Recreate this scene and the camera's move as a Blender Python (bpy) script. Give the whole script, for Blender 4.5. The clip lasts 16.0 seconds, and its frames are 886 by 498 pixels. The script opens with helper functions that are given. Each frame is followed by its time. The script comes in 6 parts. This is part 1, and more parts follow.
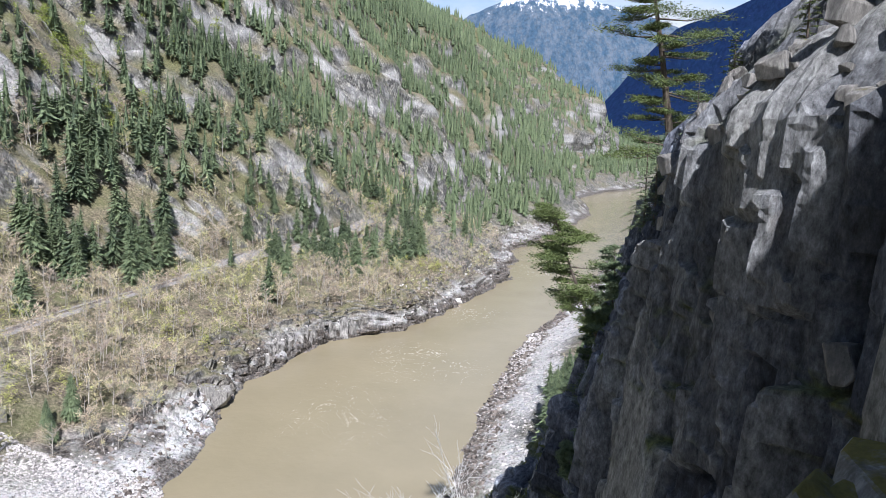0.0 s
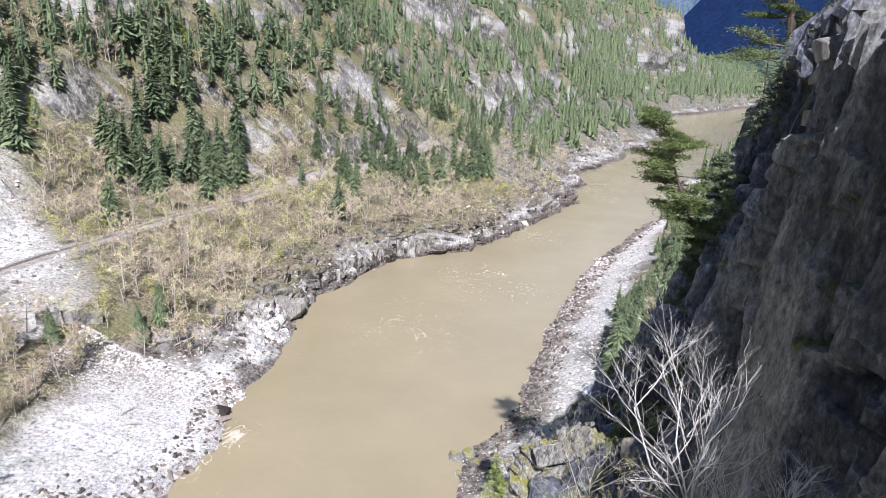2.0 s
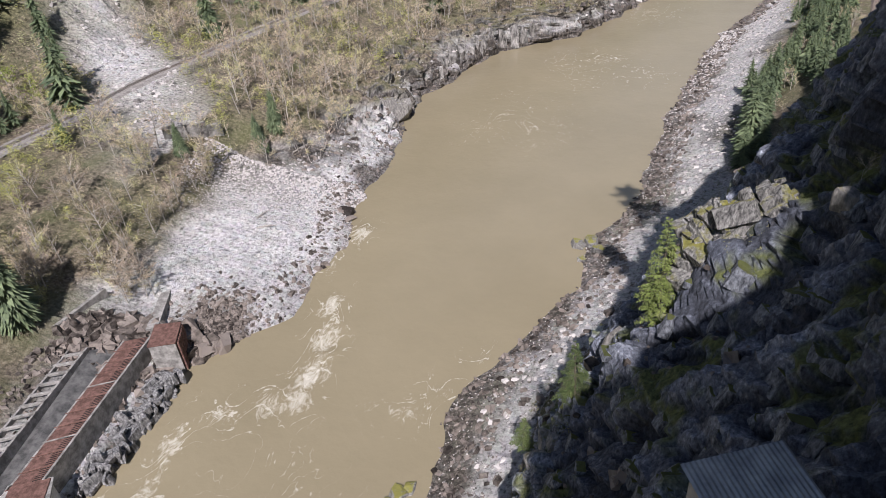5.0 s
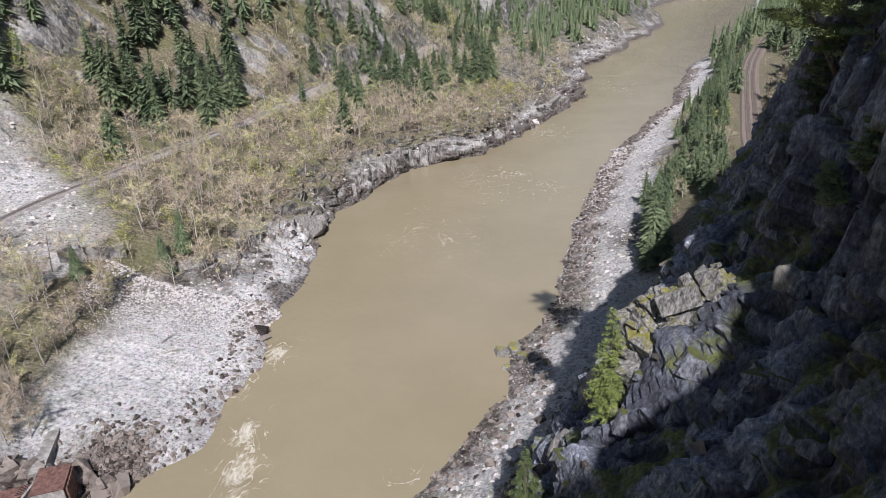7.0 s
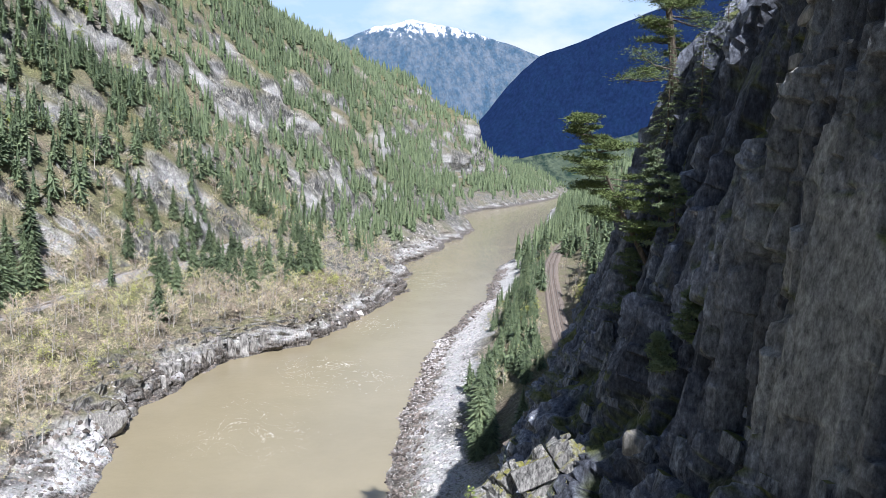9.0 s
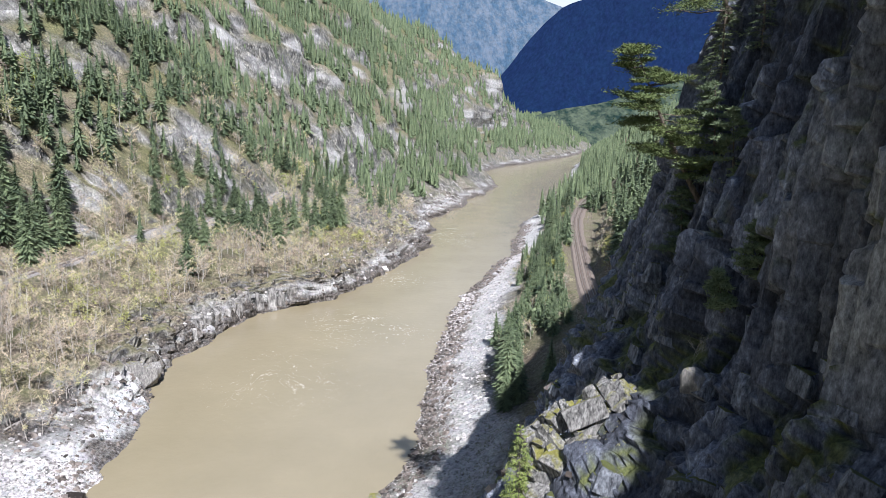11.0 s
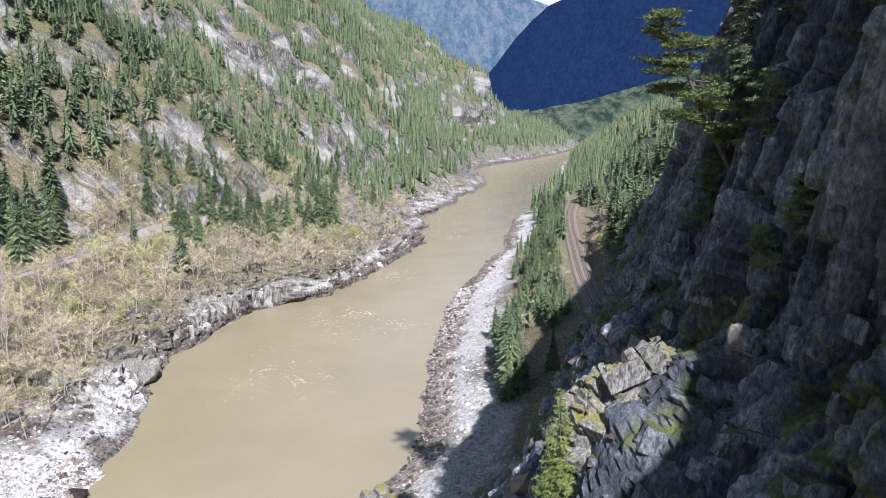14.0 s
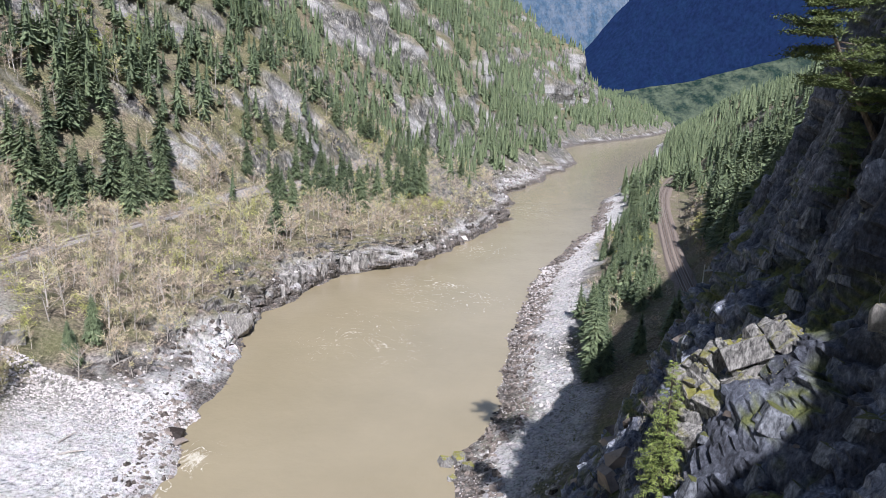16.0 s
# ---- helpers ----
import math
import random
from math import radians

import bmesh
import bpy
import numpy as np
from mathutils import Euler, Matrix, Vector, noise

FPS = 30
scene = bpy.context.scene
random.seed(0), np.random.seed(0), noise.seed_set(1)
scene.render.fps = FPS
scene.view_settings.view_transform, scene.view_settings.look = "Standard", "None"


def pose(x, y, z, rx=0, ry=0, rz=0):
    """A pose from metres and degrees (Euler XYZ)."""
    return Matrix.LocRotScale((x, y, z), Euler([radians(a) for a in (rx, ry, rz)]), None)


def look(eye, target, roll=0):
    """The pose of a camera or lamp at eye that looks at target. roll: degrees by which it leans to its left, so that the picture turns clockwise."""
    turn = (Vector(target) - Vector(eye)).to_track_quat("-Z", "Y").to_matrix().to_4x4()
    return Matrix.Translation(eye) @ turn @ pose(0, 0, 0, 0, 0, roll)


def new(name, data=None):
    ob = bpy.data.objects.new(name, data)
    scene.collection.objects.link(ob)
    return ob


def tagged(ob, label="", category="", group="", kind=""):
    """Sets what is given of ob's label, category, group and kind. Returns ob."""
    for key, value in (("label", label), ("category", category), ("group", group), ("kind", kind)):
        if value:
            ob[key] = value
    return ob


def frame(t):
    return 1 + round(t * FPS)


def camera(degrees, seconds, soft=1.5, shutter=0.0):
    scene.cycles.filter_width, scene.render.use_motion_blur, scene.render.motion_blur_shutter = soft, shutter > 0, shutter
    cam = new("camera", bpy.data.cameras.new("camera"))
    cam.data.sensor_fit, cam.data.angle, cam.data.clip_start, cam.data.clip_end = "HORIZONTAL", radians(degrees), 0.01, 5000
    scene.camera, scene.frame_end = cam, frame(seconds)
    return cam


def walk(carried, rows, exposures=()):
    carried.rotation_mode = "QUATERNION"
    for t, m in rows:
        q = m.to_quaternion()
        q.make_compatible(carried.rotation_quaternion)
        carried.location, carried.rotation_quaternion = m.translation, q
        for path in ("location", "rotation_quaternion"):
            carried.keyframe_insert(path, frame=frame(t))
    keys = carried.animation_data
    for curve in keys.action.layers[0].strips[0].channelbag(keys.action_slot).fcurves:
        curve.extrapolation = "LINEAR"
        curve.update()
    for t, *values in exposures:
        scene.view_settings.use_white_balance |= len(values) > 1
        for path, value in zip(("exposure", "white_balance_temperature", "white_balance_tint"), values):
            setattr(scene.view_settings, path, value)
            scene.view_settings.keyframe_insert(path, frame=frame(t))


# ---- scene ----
cam = camera(68.00, 16.0, 0.6)
PATH = [
    (0, (0.1, 0.0, 129.84), (0.1, 98.48, 112.47), 2.52),
    (0.5, (-0.77, 0.33, 129.2), (2.88, 98.8, 112.14), 2.82),
    (1, (-1.76, 0.26, 128.56), (3.07, 98.52, 110.62), 3.58),
    (1.5, (-2.73, 0.32, 128.05), (-1.31, 98.3, 108.13), 3.26),
    (2, (-3.85, 0.72, 127.41), (-12.44, 96.04, 98.42), 2.54),
    (2.5, (-4.91, 1.74, 125.96), (-27.57, 89.03, 82.76), -0.13),
    (3, (-6.25, 2.78, 124.57), (-37.84, 81.21, 71.17), -3.30),
    (3.2, (-6.61, 2.68, 124.2), (-38.32, 79.49, 68.58), -3.59),
    (5.3, (-11.0, 3.65, 121.08), (-30.47, 84.81, 65.99), -4.20),
    (5.5, (-11.51, 3.95, 120.71), (-30.47, 85.75, 66.41), -3.31),
    (6, (-12.19, 3.97, 120.1), (-30.43, 88.68, 70.19), -3.82),
    (6.5, (-12.83, 4.09, 119.37), (-28.27, 91.47, 73.25), -3.69),
    (7, (-13.31, 5.01, 118.58), (-22.04, 95.94, 77.89), -3.08),
    (7.5, (-13.89, 5.49, 118.02), (-6.55, 103.16, 97.86), 1.12),
    (8, (-14.84, 5.68, 117.48), (-1.12, 103.66, 102.98), 2.22),
    (8.5, (-15.61, 5.45, 116.97), (-0.39, 103.47, 104.28), 2.19),
    (9, (-16.5, 5.36, 116.46), (2.0, 102.79, 103.59), 1.72),
    (9.2, (-16.47, 5.57, 116.19), (1.01, 103.12, 102.8), 1.80),
    (11.3, (-19.2, 7.06, 113.94), (-3.89, 103.81, 93.83), 1.21),
    (11.5, (-19.51, 6.98, 113.69), (-3.52, 103.52, 93.1), 1.33),
    (12, (-20.28, 7.09, 113.16), (-3.42, 103.16, 91.08), 0.94),
    (12.5, (-20.97, 7.21, 112.59), (-4.2, 103.06, 89.53), 0.79),
    (13, (-21.51, 7.54, 112.06), (-3.1, 103.51, 90.81), 0.93),
    (13.5, (-22.35, 7.57, 111.56), (-4.42, 104.25, 93.37), 0.10),
    (14, (-23.12, 7.64, 110.95), (-6.08, 104.26, 91.61), 0.64),
    (14.5, (-23.78, 7.91, 110.42), (-12.31, 104.63, 87.76), 1.32),
    (15, (-24.26, 8.15, 109.76), (-15.53, 104.76, 85.44), 2.58),
    (15.5, (-24.86, 8.21, 109.26), (-16.24, 104.73, 84.57), 2.56),
    (16, (-25.83, 8.47, 108.84), (-21.04, 105.66, 85.79), 2.52),
]
EXPOSURES = [(0, 0.7), (1.5, 0.83), (2.0, 0.87), (2.5, 0.55), (3.0, 0.3), (5.5, 0.26), (7.0, 0.3), (7.5, 0.45), (8.0, 0.7), (9.0, 0.84), (11.5, 0.8), (14.0, 0.83), (14.8, 0.8), (15.5, 0.65), (16.0, 0.65)]
walk(cam, [(t, look(eye, target, roll)) for t, eye, target, roll in PATH], [(t, stops, float(np.interp(t, [0, 2, 3, 6.5, 9, 16], [6000, 6150, 6400, 6350, 6000, 6100])), float(np.interp(t, [0, 2, 3, 6.5, 9, 16], [14, 17, 19, 18, 13, 17]))) for t, stops in EXPOSURES])

# ---- light ----
SUN_DIR = Vector((0.1, -0.661, 0.743)).normalized()
world = bpy.data.worlds.new("sky")
scene.world = world
world.use_nodes = True
wn = world.node_tree.nodes
sky = wn.new("ShaderNodeTexSky")
sky.sky_type = "NISHITA"
sky.sun_disc = False
sky.sun_elevation = math.asin(SUN_DIR.z)
sky.sun_rotation = math.atan2(SUN_DIR.x, SUN_DIR.y)
sky.air_density, sky.dust_density, sky.ozone_density = 1.2, 0.6, 2.0
world.node_tree.links.new(sky.outputs[0], wn["Background"].inputs[0])
wn["Background"].inputs[1].default_value = 0.057
sun_data = bpy.data.lights.new("sun", "SUN")
sun_data.energy, sun_data.angle, sun_data.color = 5.0, radians(0.53), (1.0, 0.975, 0.94)
sun = new("sun", sun_data)
sun.matrix_world = look(SUN_DIR * 400, (0, 0, 0))


# ---- noise on arrays ----
def lattice(ix, iy, iz, seed):
    h = (ix * 374761393 + iy * 668265263 + iz * 2147483647 + seed * 1274126177) & 0xFFFFFFFF
    h = ((h ^ (h >> 13)) * 1274126177) & 0xFFFFFFFF
    h = ((h ^ (h >> 16)) * 2246822519) & 0xFFFFFFFF
    return ((h ^ (h >> 15)) & 0xFFFFFF) / float(0xFFFFFF)


def smooth_noise(p, size, seed=0):
    """Value noise in -1..1 at the points p (n x 3), with lumps of the given size."""
    q = p / np.asarray(size, float)
    b = np.floor(q).astype(np.int64)
    f = q - b
    f = f * f * (3 - 2 * f)
    out = np.zeros(len(p))
    for dx in (0, 1):
        for dy in (0, 1):
            for dz in (0, 1):
                w = (f[:, 0] if dx else 1 - f[:, 0]) * (f[:, 1] if dy else 1 - f[:, 1]) * (f[:, 2] if dz else 1 - f[:, 2])
                out += w * lattice(b[:, 0] + dx, b[:, 1] + dy, b[:, 2] + dz, seed)
    return out * 2 - 1


def rough(p, size, octaves=4, seed=0, gain=0.5):
    total, amp, size = np.zeros(len(p)), 1.0, np.asarray(size, float)
    for k in range(octaves):
        total += amp * smooth_noise(p, size / 2 ** k, seed + 17 * k)
        amp *= gain
    return total


def blocks(p, size, seed=0, jitter=0.8):
    """For each point the random height (-1..1) of its cell, the nearness of the cell's edge (0 at a joint) and the tilt of its face."""
    q = p / np.asarray(size, float)
    b = np.floor(q).astype(np.int64)
    near, second, value, tilt = np.full(len(p), 9.0), np.full(len(p), 9.0), np.zeros(len(p)), np.zeros(len(p))
    for dx in (-1, 0, 1):
        for dy in (-1, 0, 1):
            for dz in (-1, 0, 1):
                c = b + (dx, dy, dz)
                j = [lattice(c[:, 0], c[:, 1], c[:, 2], seed + k) for k in (1, 2, 3)]
                off = [q[:, k] - (c[:, k] + 0.5 + jitter * (j[k] - 0.5)) for k in range(3)]
                d = off[0] ** 2 + off[1] ** 2 + off[2] ** 2
                closer = d < near
                second = np.where(closer, near, np.minimum(second, d))
                value = np.where(closer, lattice(c[:, 0], c[:, 1], c[:, 2], seed + 9) * 2 - 1, value)
                slant = sum((((j[k] * 977.0 + j[(k + 1) % 3] * 131.0) % 1.0) * 2 - 1) * off[k] for k in range(3))
                tilt = np.where(closer, slant, tilt)
                near = np.where(closer, d, near)
    return value, np.sqrt(second) - np.sqrt(near), tilt


def columns(u, v, wide, high, seed):
    """Straight joints: columns along u, each broken across v at heights of its own. The block's random height, the metres to its nearest joint and the tilt of its face."""
    line = np.stack([u, np.zeros(len(u)), np.zeros(len(u))], 1)
    a = u / wide + 0.33 * smooth_noise(line, 2.3 * wide, seed)
    i = np.floor(a).astype(np.int64)
    one = np.ones_like(i)
    b = v / high + 9 * lattice(i, one, one, seed + 1)
    stack = np.stack([i * 37.0, v, np.zeros(len(u))], 1)
    b = b + 0.3 * smooth_noise(stack, (1.0, 1.7 * high, 1.0), seed + 2)
    k = np.floor(b).astype(np.int64)
    fa, fb = a - i, b - k
    value = lattice(i, k, one, seed + 3) * 2 - 1
    gap = np.minimum(np.minimum(fa, 1 - fa) * wide, np.minimum(fb, 1 - fb) * high)
    tilt = (fa - 0.5) * (lattice(i, k, one, seed + 4) * 2 - 1) + (fb - 0.5) * (lattice(i, k, one, seed + 5) * 2 - 1)
    return value, gap, tilt


# ---- materials ----
def material(name, roughness=0.8, metal=0.0):
    m = bpy.data.materials.new(name)
    m.use_nodes = True
    shader = m.node_tree.nodes["Principled BSDF"]
    shader.inputs["Roughness"].default_value = roughness
    shader.inputs["Metallic"].default_value = metal
    return m, m.node_tree.nodes, m.node_tree.links, shader


def noise_node(nodes, links, scale, detail=6.0, rough_=0.6, coords=None, kind="noise"):
    n = nodes.new("ShaderNodeTexNoise" if kind == "noise" else "ShaderNodeTexVoronoi")
    n.inputs["Scale"].default_value = scale
    if kind == "noise":
        n.inputs["Detail"].default_value = detail
        n.inputs["Roughness"].default_value = rough_
    if coords is not None:
        links.new(coords, n.inputs["Vector"])
    return n


def ramp_node(nodes, links, source, stops):
    r = nodes.new("ShaderNodeValToRGB")
    while len(r.color_ramp.elements) < len(stops):
        r.color_ramp.elements.new(0.5)
    for e, (pos, col) in zip(r.color_ramp.elements, stops):
        e.position = pos
        e.color = (*col, 1) if len(col) == 3 else col
    links.new(source, r.inputs[0])
    return r


def mix_node(nodes, links, factor, a, b, mode="MIX"):
    m = nodes.new("ShaderNodeMix")
    m.data_type, m.blend_type = "RGBA", mode
    for socket, value in ((m.inputs[0], factor), (m.inputs[6], a), (m.inputs[7], b)):
        if isinstance(value, (int, float)):
            socket.default_value = value
        elif isinstance(value, tuple):
            socket.default_value = (*value, 1)
        else:
            links.new(value, socket)
    return m.outputs[2]


def bump_node(nodes, links, shader, height, strength, distance):
    b = nodes.new("ShaderNodeBump")
    b.inputs["Strength"].default_value, b.inputs["Distance"].default_value = strength, distance
    links.new(height, b.inputs["Height"])
    links.new(b.outputs[0], shader.inputs["Normal"])
    return b


def stretched(nodes, links, sx, sy, sz):
    geo = nodes.new("ShaderNodeNewGeometry")
    mul = nodes.new("ShaderNodeVectorMath")
    mul.operation = "MULTIPLY"
    mul.inputs[1].default_value = (sx, sy, sz)
    links.new(geo.outputs["Position"], mul.inputs[0])
    return mul.outputs[0]


def ground_material():
    """Earth, rock, pale gravel and moss, laid out by the ground's own cover attribute."""
    m, nodes, links, shader = material("ground_cover", 0.92)
    pos = stretched(nodes, links, 1, 1, 1)
    cover = nodes.new("ShaderNodeAttribute")
    cover.attribute_name = "cover"
    split = nodes.new("ShaderNodeSeparateColor")
    links.new(cover.outputs["Color"], split.inputs[0])
    fine = noise_node(nodes, links, 0.9, 8, 0.7, pos)
    coarse = noise_node(nodes, links, 0.07, 6, 0.6, pos)
    # forest floor: dry grass, earth and litter
    soil = ramp_node(nodes, links, fine.outputs[0], [(0.36, (0.055, 0.042, 0.032)), (0.5, (0.16, 0.13, 0.093)), (0.65, (0.36, 0.305, 0.225))])
    green = mix_node(nodes, links, ramp_node(nodes, links, coarse.outputs[0], [(0.4, (0, 0, 0)), (0.65, (0.7, 0.7, 0.7))]).outputs[0], soil.outputs[0], (0.115, 0.125, 0.05))
    # bare rock: broken faces, weather streaks and dark cracks
    tall = stretched(nodes, links, 0.9, 0.9, 0.4)
    grain = noise_node(nodes, links, 0.8, 10, 0.74, tall)
    plain = ramp_node(nodes, links, grain.outputs[0], [(0.36, (0.016, 0.016, 0.016)), (0.45, (0.1, 0.098, 0.094)), (0.54, (0.2, 0.196, 0.185)), (0.68, (0.42, 0.41, 0.385))])
    lichen = noise_node(nodes, links, 0.33, 5, 0.7, pos)
    cells = noise_node(nodes, links, 0.3, 2, 0.9, stretched(nodes, links, 1.0, 1.0, 0.45), kind="voronoi")
    tint = nodes.new("ShaderNodeSeparateColor")
    links.new(cells.outputs["Color"], tint.inputs[0])
    tone = ramp_node(nodes, links, tint.outputs["Red"], [(0.0, (0.4, 0.4, 0.42)), (0.5, (0.9, 0.9, 0.9)), (0.8, (1.3, 1.28, 1.22)), (1.0, (1.7, 1.66, 1.55))])
    rock = nodes.new("ShaderNodeMix")
    rock.data_type, rock.blend_type = "RGBA", "MULTIPLY"
    rock.inputs[0].default_value = 1.0
    links.new(plain.outputs[0], rock.inputs[6])
    links.new(tone.outputs[0], rock.inputs[7])
    rock2 = mix_node(nodes, links, ramp_node(nodes, links, lichen.outputs[0], [(0.55, (0, 0, 0)), (0.72, (0.5, 0.5, 0.5))]).outputs[0], rock.outputs[2], (0.2, 0.18, 0.13))
    # pale washed gravel
    stones = noise_node(nodes, links, 0.55, 2, 0.9, pos, kind="voronoi")
    peb = ramp_node(nodes, links, fine.outputs[0], [(0.36, (0.12, 0.112, 0.108)), (0.44, (0.39, 0.36, 0.345)), (0.62, (0.68, 0.635, 0.61))])
    gravel = mix_node(nodes, links, 0.35, peb.outputs[0], stones.outputs["Color"], "SOFT_LIGHT")
    pale = nodes.new("ShaderNodeHueSaturation")
    pale.inputs["Saturation"].default_value = 0.22
    links.new(gravel, pale.inputs["Color"])
    moss = ramp_node(nodes, links, fine.outputs[0], [(0.36, (0.035, 0.04, 0.016)), (0.64, (0.17, 0.165, 0.065))])
    c = mix_node(nodes, links, split.outputs["Red"], green, rock2)
    c = mix_node(nodes, links, split.outputs["Green"], c, pale.outputs[0])
    c = mix_node(nodes, links, split.outputs["Blue"], c, moss.outputs[0])
    damp = ramp_node(nodes, links, grain.outputs[0], [(0.38, (0.012, 0.009, 0.007)), (0.52, (0.06, 0.048, 0.039)), (0.64, (0.22, 0.19, 0.16))])
    wet = nodes.new("ShaderNodeMath")
    wet.operation = "MULTIPLY"
    links.new(cover.outputs["Alpha"], wet.inputs[0])
    links.new(ramp_node(nodes, links, fine.outputs[0], [(0.4, (1, 1, 1)), (0.7, (0.6, 0.6, 0.6))]).outputs[0], wet.inputs[1])
    c = mix_node(nodes, links, wet.outputs[0], c, damp.outputs[0])
    links.new(c, shader.inputs["Base Color"])
    # joints between the blocks and a fine grain
    seams = nodes.new("ShaderNodeTexVoronoi")
    seams.feature = "DISTANCE_TO_EDGE"
    seams.inputs["Scale"].default_value = 0.8
    links.new(stretched(nodes, links, 1.0, 1.0, 0.5), seams.inputs["Vector"])
    joint = ramp_node(nodes, links, seams.outputs["Distance"], [(0.0, (0, 0, 0)), (0.09, (1, 1, 1))])
    relief = nodes.new("ShaderNodeMath")
    relief.operation = "MULTIPLY_ADD"
    links.new(joint.outputs[0], relief.inputs[0])
    only_rock = nodes.new("ShaderNodeMath")
    only_rock.operation = "MULTIPLY"
    links.new(ramp_node(nodes, links, split.outputs["Red"], [(0.6, (0, 0, 0)), (0.95, (0.35, 0.35, 0.35))]).outputs[0], only_rock.inputs[0])
    links.new(ramp_node(nodes, links, split.outputs["Green"], [(0.05, (1, 1, 1)), (0.3, (0, 0, 0))]).outputs[0], only_rock.inputs[1])
    links.new(only_rock.outputs[0], relief.inputs[1])
    links.new(grain.outputs[0], relief.inputs[2])
    bump_node(nodes, links, shader, relief.outputs[0], 1.0, 0.9)
    return m


def cliff_material():
    """Dark jointed rock of the close cliff, paler in its pillars, with moss on the ledges."""
    m, nodes, links, shader = material("shaded_cliff", 0.9)
    pos = stretched(nodes, links, 1, 1, 1)
    cover = nodes.new("ShaderNodeAttribute")
    cover.attribute_name = "cover"
    split = nodes.new("ShaderNodeSeparateColor")
    links.new(cover.outputs["Color"], split.inputs[0])
    grain = noise_node(nodes, links, 2.4, 12, 0.78, stretched(nodes, links, 1, 1, 0.5))
    big = noise_node(nodes, links, 0.16, 6, 0.65, stretched(nodes, links, 1, 1, 0.5))
    base = ramp_node(nodes, links, grain.outputs[0], [(0.35, (0.016, 0.017, 0.02)), (0.46, (0.075, 0.078, 0.087)), (0.55, (0.135, 0.139, 0.148)), (0.67, (0.3, 0.302, 0.305))])
    patch = ramp_node(nodes, links, big.outputs[0], [(0.36, (0.8, 0.82, 0.87)), (0.5, (1.0, 1.02, 1.08)), (0.64, (1.25, 1.25, 1.27))])
    c = mix_node(nodes, links, 1.0, base.outputs[0], patch.outputs[0], "MULTIPLY")
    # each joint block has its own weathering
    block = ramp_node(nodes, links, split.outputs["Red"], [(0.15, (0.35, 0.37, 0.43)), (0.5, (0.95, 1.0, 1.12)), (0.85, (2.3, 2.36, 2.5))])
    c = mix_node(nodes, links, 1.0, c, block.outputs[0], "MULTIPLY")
    pillar = ramp_node(nodes, links, grain.outputs[0], [(0.34, (0.07, 0.07, 0.066)), (0.5, (0.3, 0.295, 0.27)), (0.66, (0.55, 0.54, 0.49))])
    c = mix_node(nodes, links, cover.outputs["Alpha"], c, pillar.outputs[0])
    rust = noise_node(nodes, links, 0.4, 7, 0.7, stretched(nodes, links, 1, 1, 0.6))
    c = mix_node(nodes, links, ramp_node(nodes, links, rust.outputs[0], [(0.6, (0, 0, 0)), (0.76, (0.35, 0.35, 0.35))]).outputs[0], c, (0.17, 0.125, 0.085))
    moss = ramp_node(nodes, links, grain.outputs[0], [(0.36, (0.035, 0.045, 0.012)), (0.64, (0.19, 0.21, 0.05))])
    c = mix_node(nodes, links, split.outputs["Blue"], c, moss.outputs[0])
    seams = nodes.new("ShaderNodeTexVoronoi")
    seams.feature = "DISTANCE_TO_EDGE"
    seams.inputs["Scale"].default_value = 0.95
    warp = noise_node(nodes, links, 0.7, 4, 0.6, pos)
    shift = nodes.new("ShaderNodeVectorMath")
    shift.operation = "MULTIPLY_ADD"
    links.new(warp.outputs["Color"], shift.inputs[0])
    shift.inputs[1].default_value = (0.9, 0.9, 0.9)
    links.new(stretched(nodes, links, 1.0, 1.0, 0.5), shift.inputs[2])
    links.new(shift.outputs[0], seams.inputs["Vector"])
    joint = ramp_node(nodes, links, seams.outputs["Distance"], [(0.0, (0, 0, 0)), (0.025, (1, 1, 1))])
    links.new(c, shader.inputs["Base Color"])
    relief = nodes.new("ShaderNodeMath")
    relief.operation = "MULTIPLY_ADD"
    links.new(joint.outputs[0], relief.inputs[0])
    relief.inputs[1].default_value = 0.1
    links.new(grain.outputs[0], relief.inputs[2])
    bump_node(nodes, links, shader, relief.outputs[0], 0.8, 0.4)
    return m


def leaf_material(name, dark, light, scale=0.5, islands=0.3):
    m, nodes, links, shader = material(name, 0.65)
    info = nodes.new("ShaderNodeObjectInfo")
    geo = nodes.new("ShaderNodeNewGeometry")
    n = noise_node(nodes, links, scale, 4, 0.7, geo.outputs["Position"])
    add = nodes.new("ShaderNodeMath")
    add.operation = "ADD"
    isl = nodes.new("ShaderNodeMath")
    isl.operation = "MULTIPLY_ADD"
    links.new(geo.outputs["Random Per Island"], isl.inputs[0])
    isl.inputs[1].default_value, isl.inputs[2].default_value = islands, -islands / 2
    links.new(n.outputs[0], add.inputs[0])
    links.new(isl.outputs[0], add.inputs[1])
    var = nodes.new("ShaderNodeMath")
    var.operation = "MULTIPLY_ADD"
    links.new(info.outputs["Random"], var.inputs[0])
    var.inputs[1].default_value = 0.22
    links.new(add.outputs[0], var.inputs[2])
    r = ramp_node(nodes, links, var.outputs[0], [(0.3, dark), (0.76, light)])
    links.new(r.outputs[0], shader.inputs["Base Color"])
    shader.inputs["Specular IOR Level"].default_value = 0.25
    return m


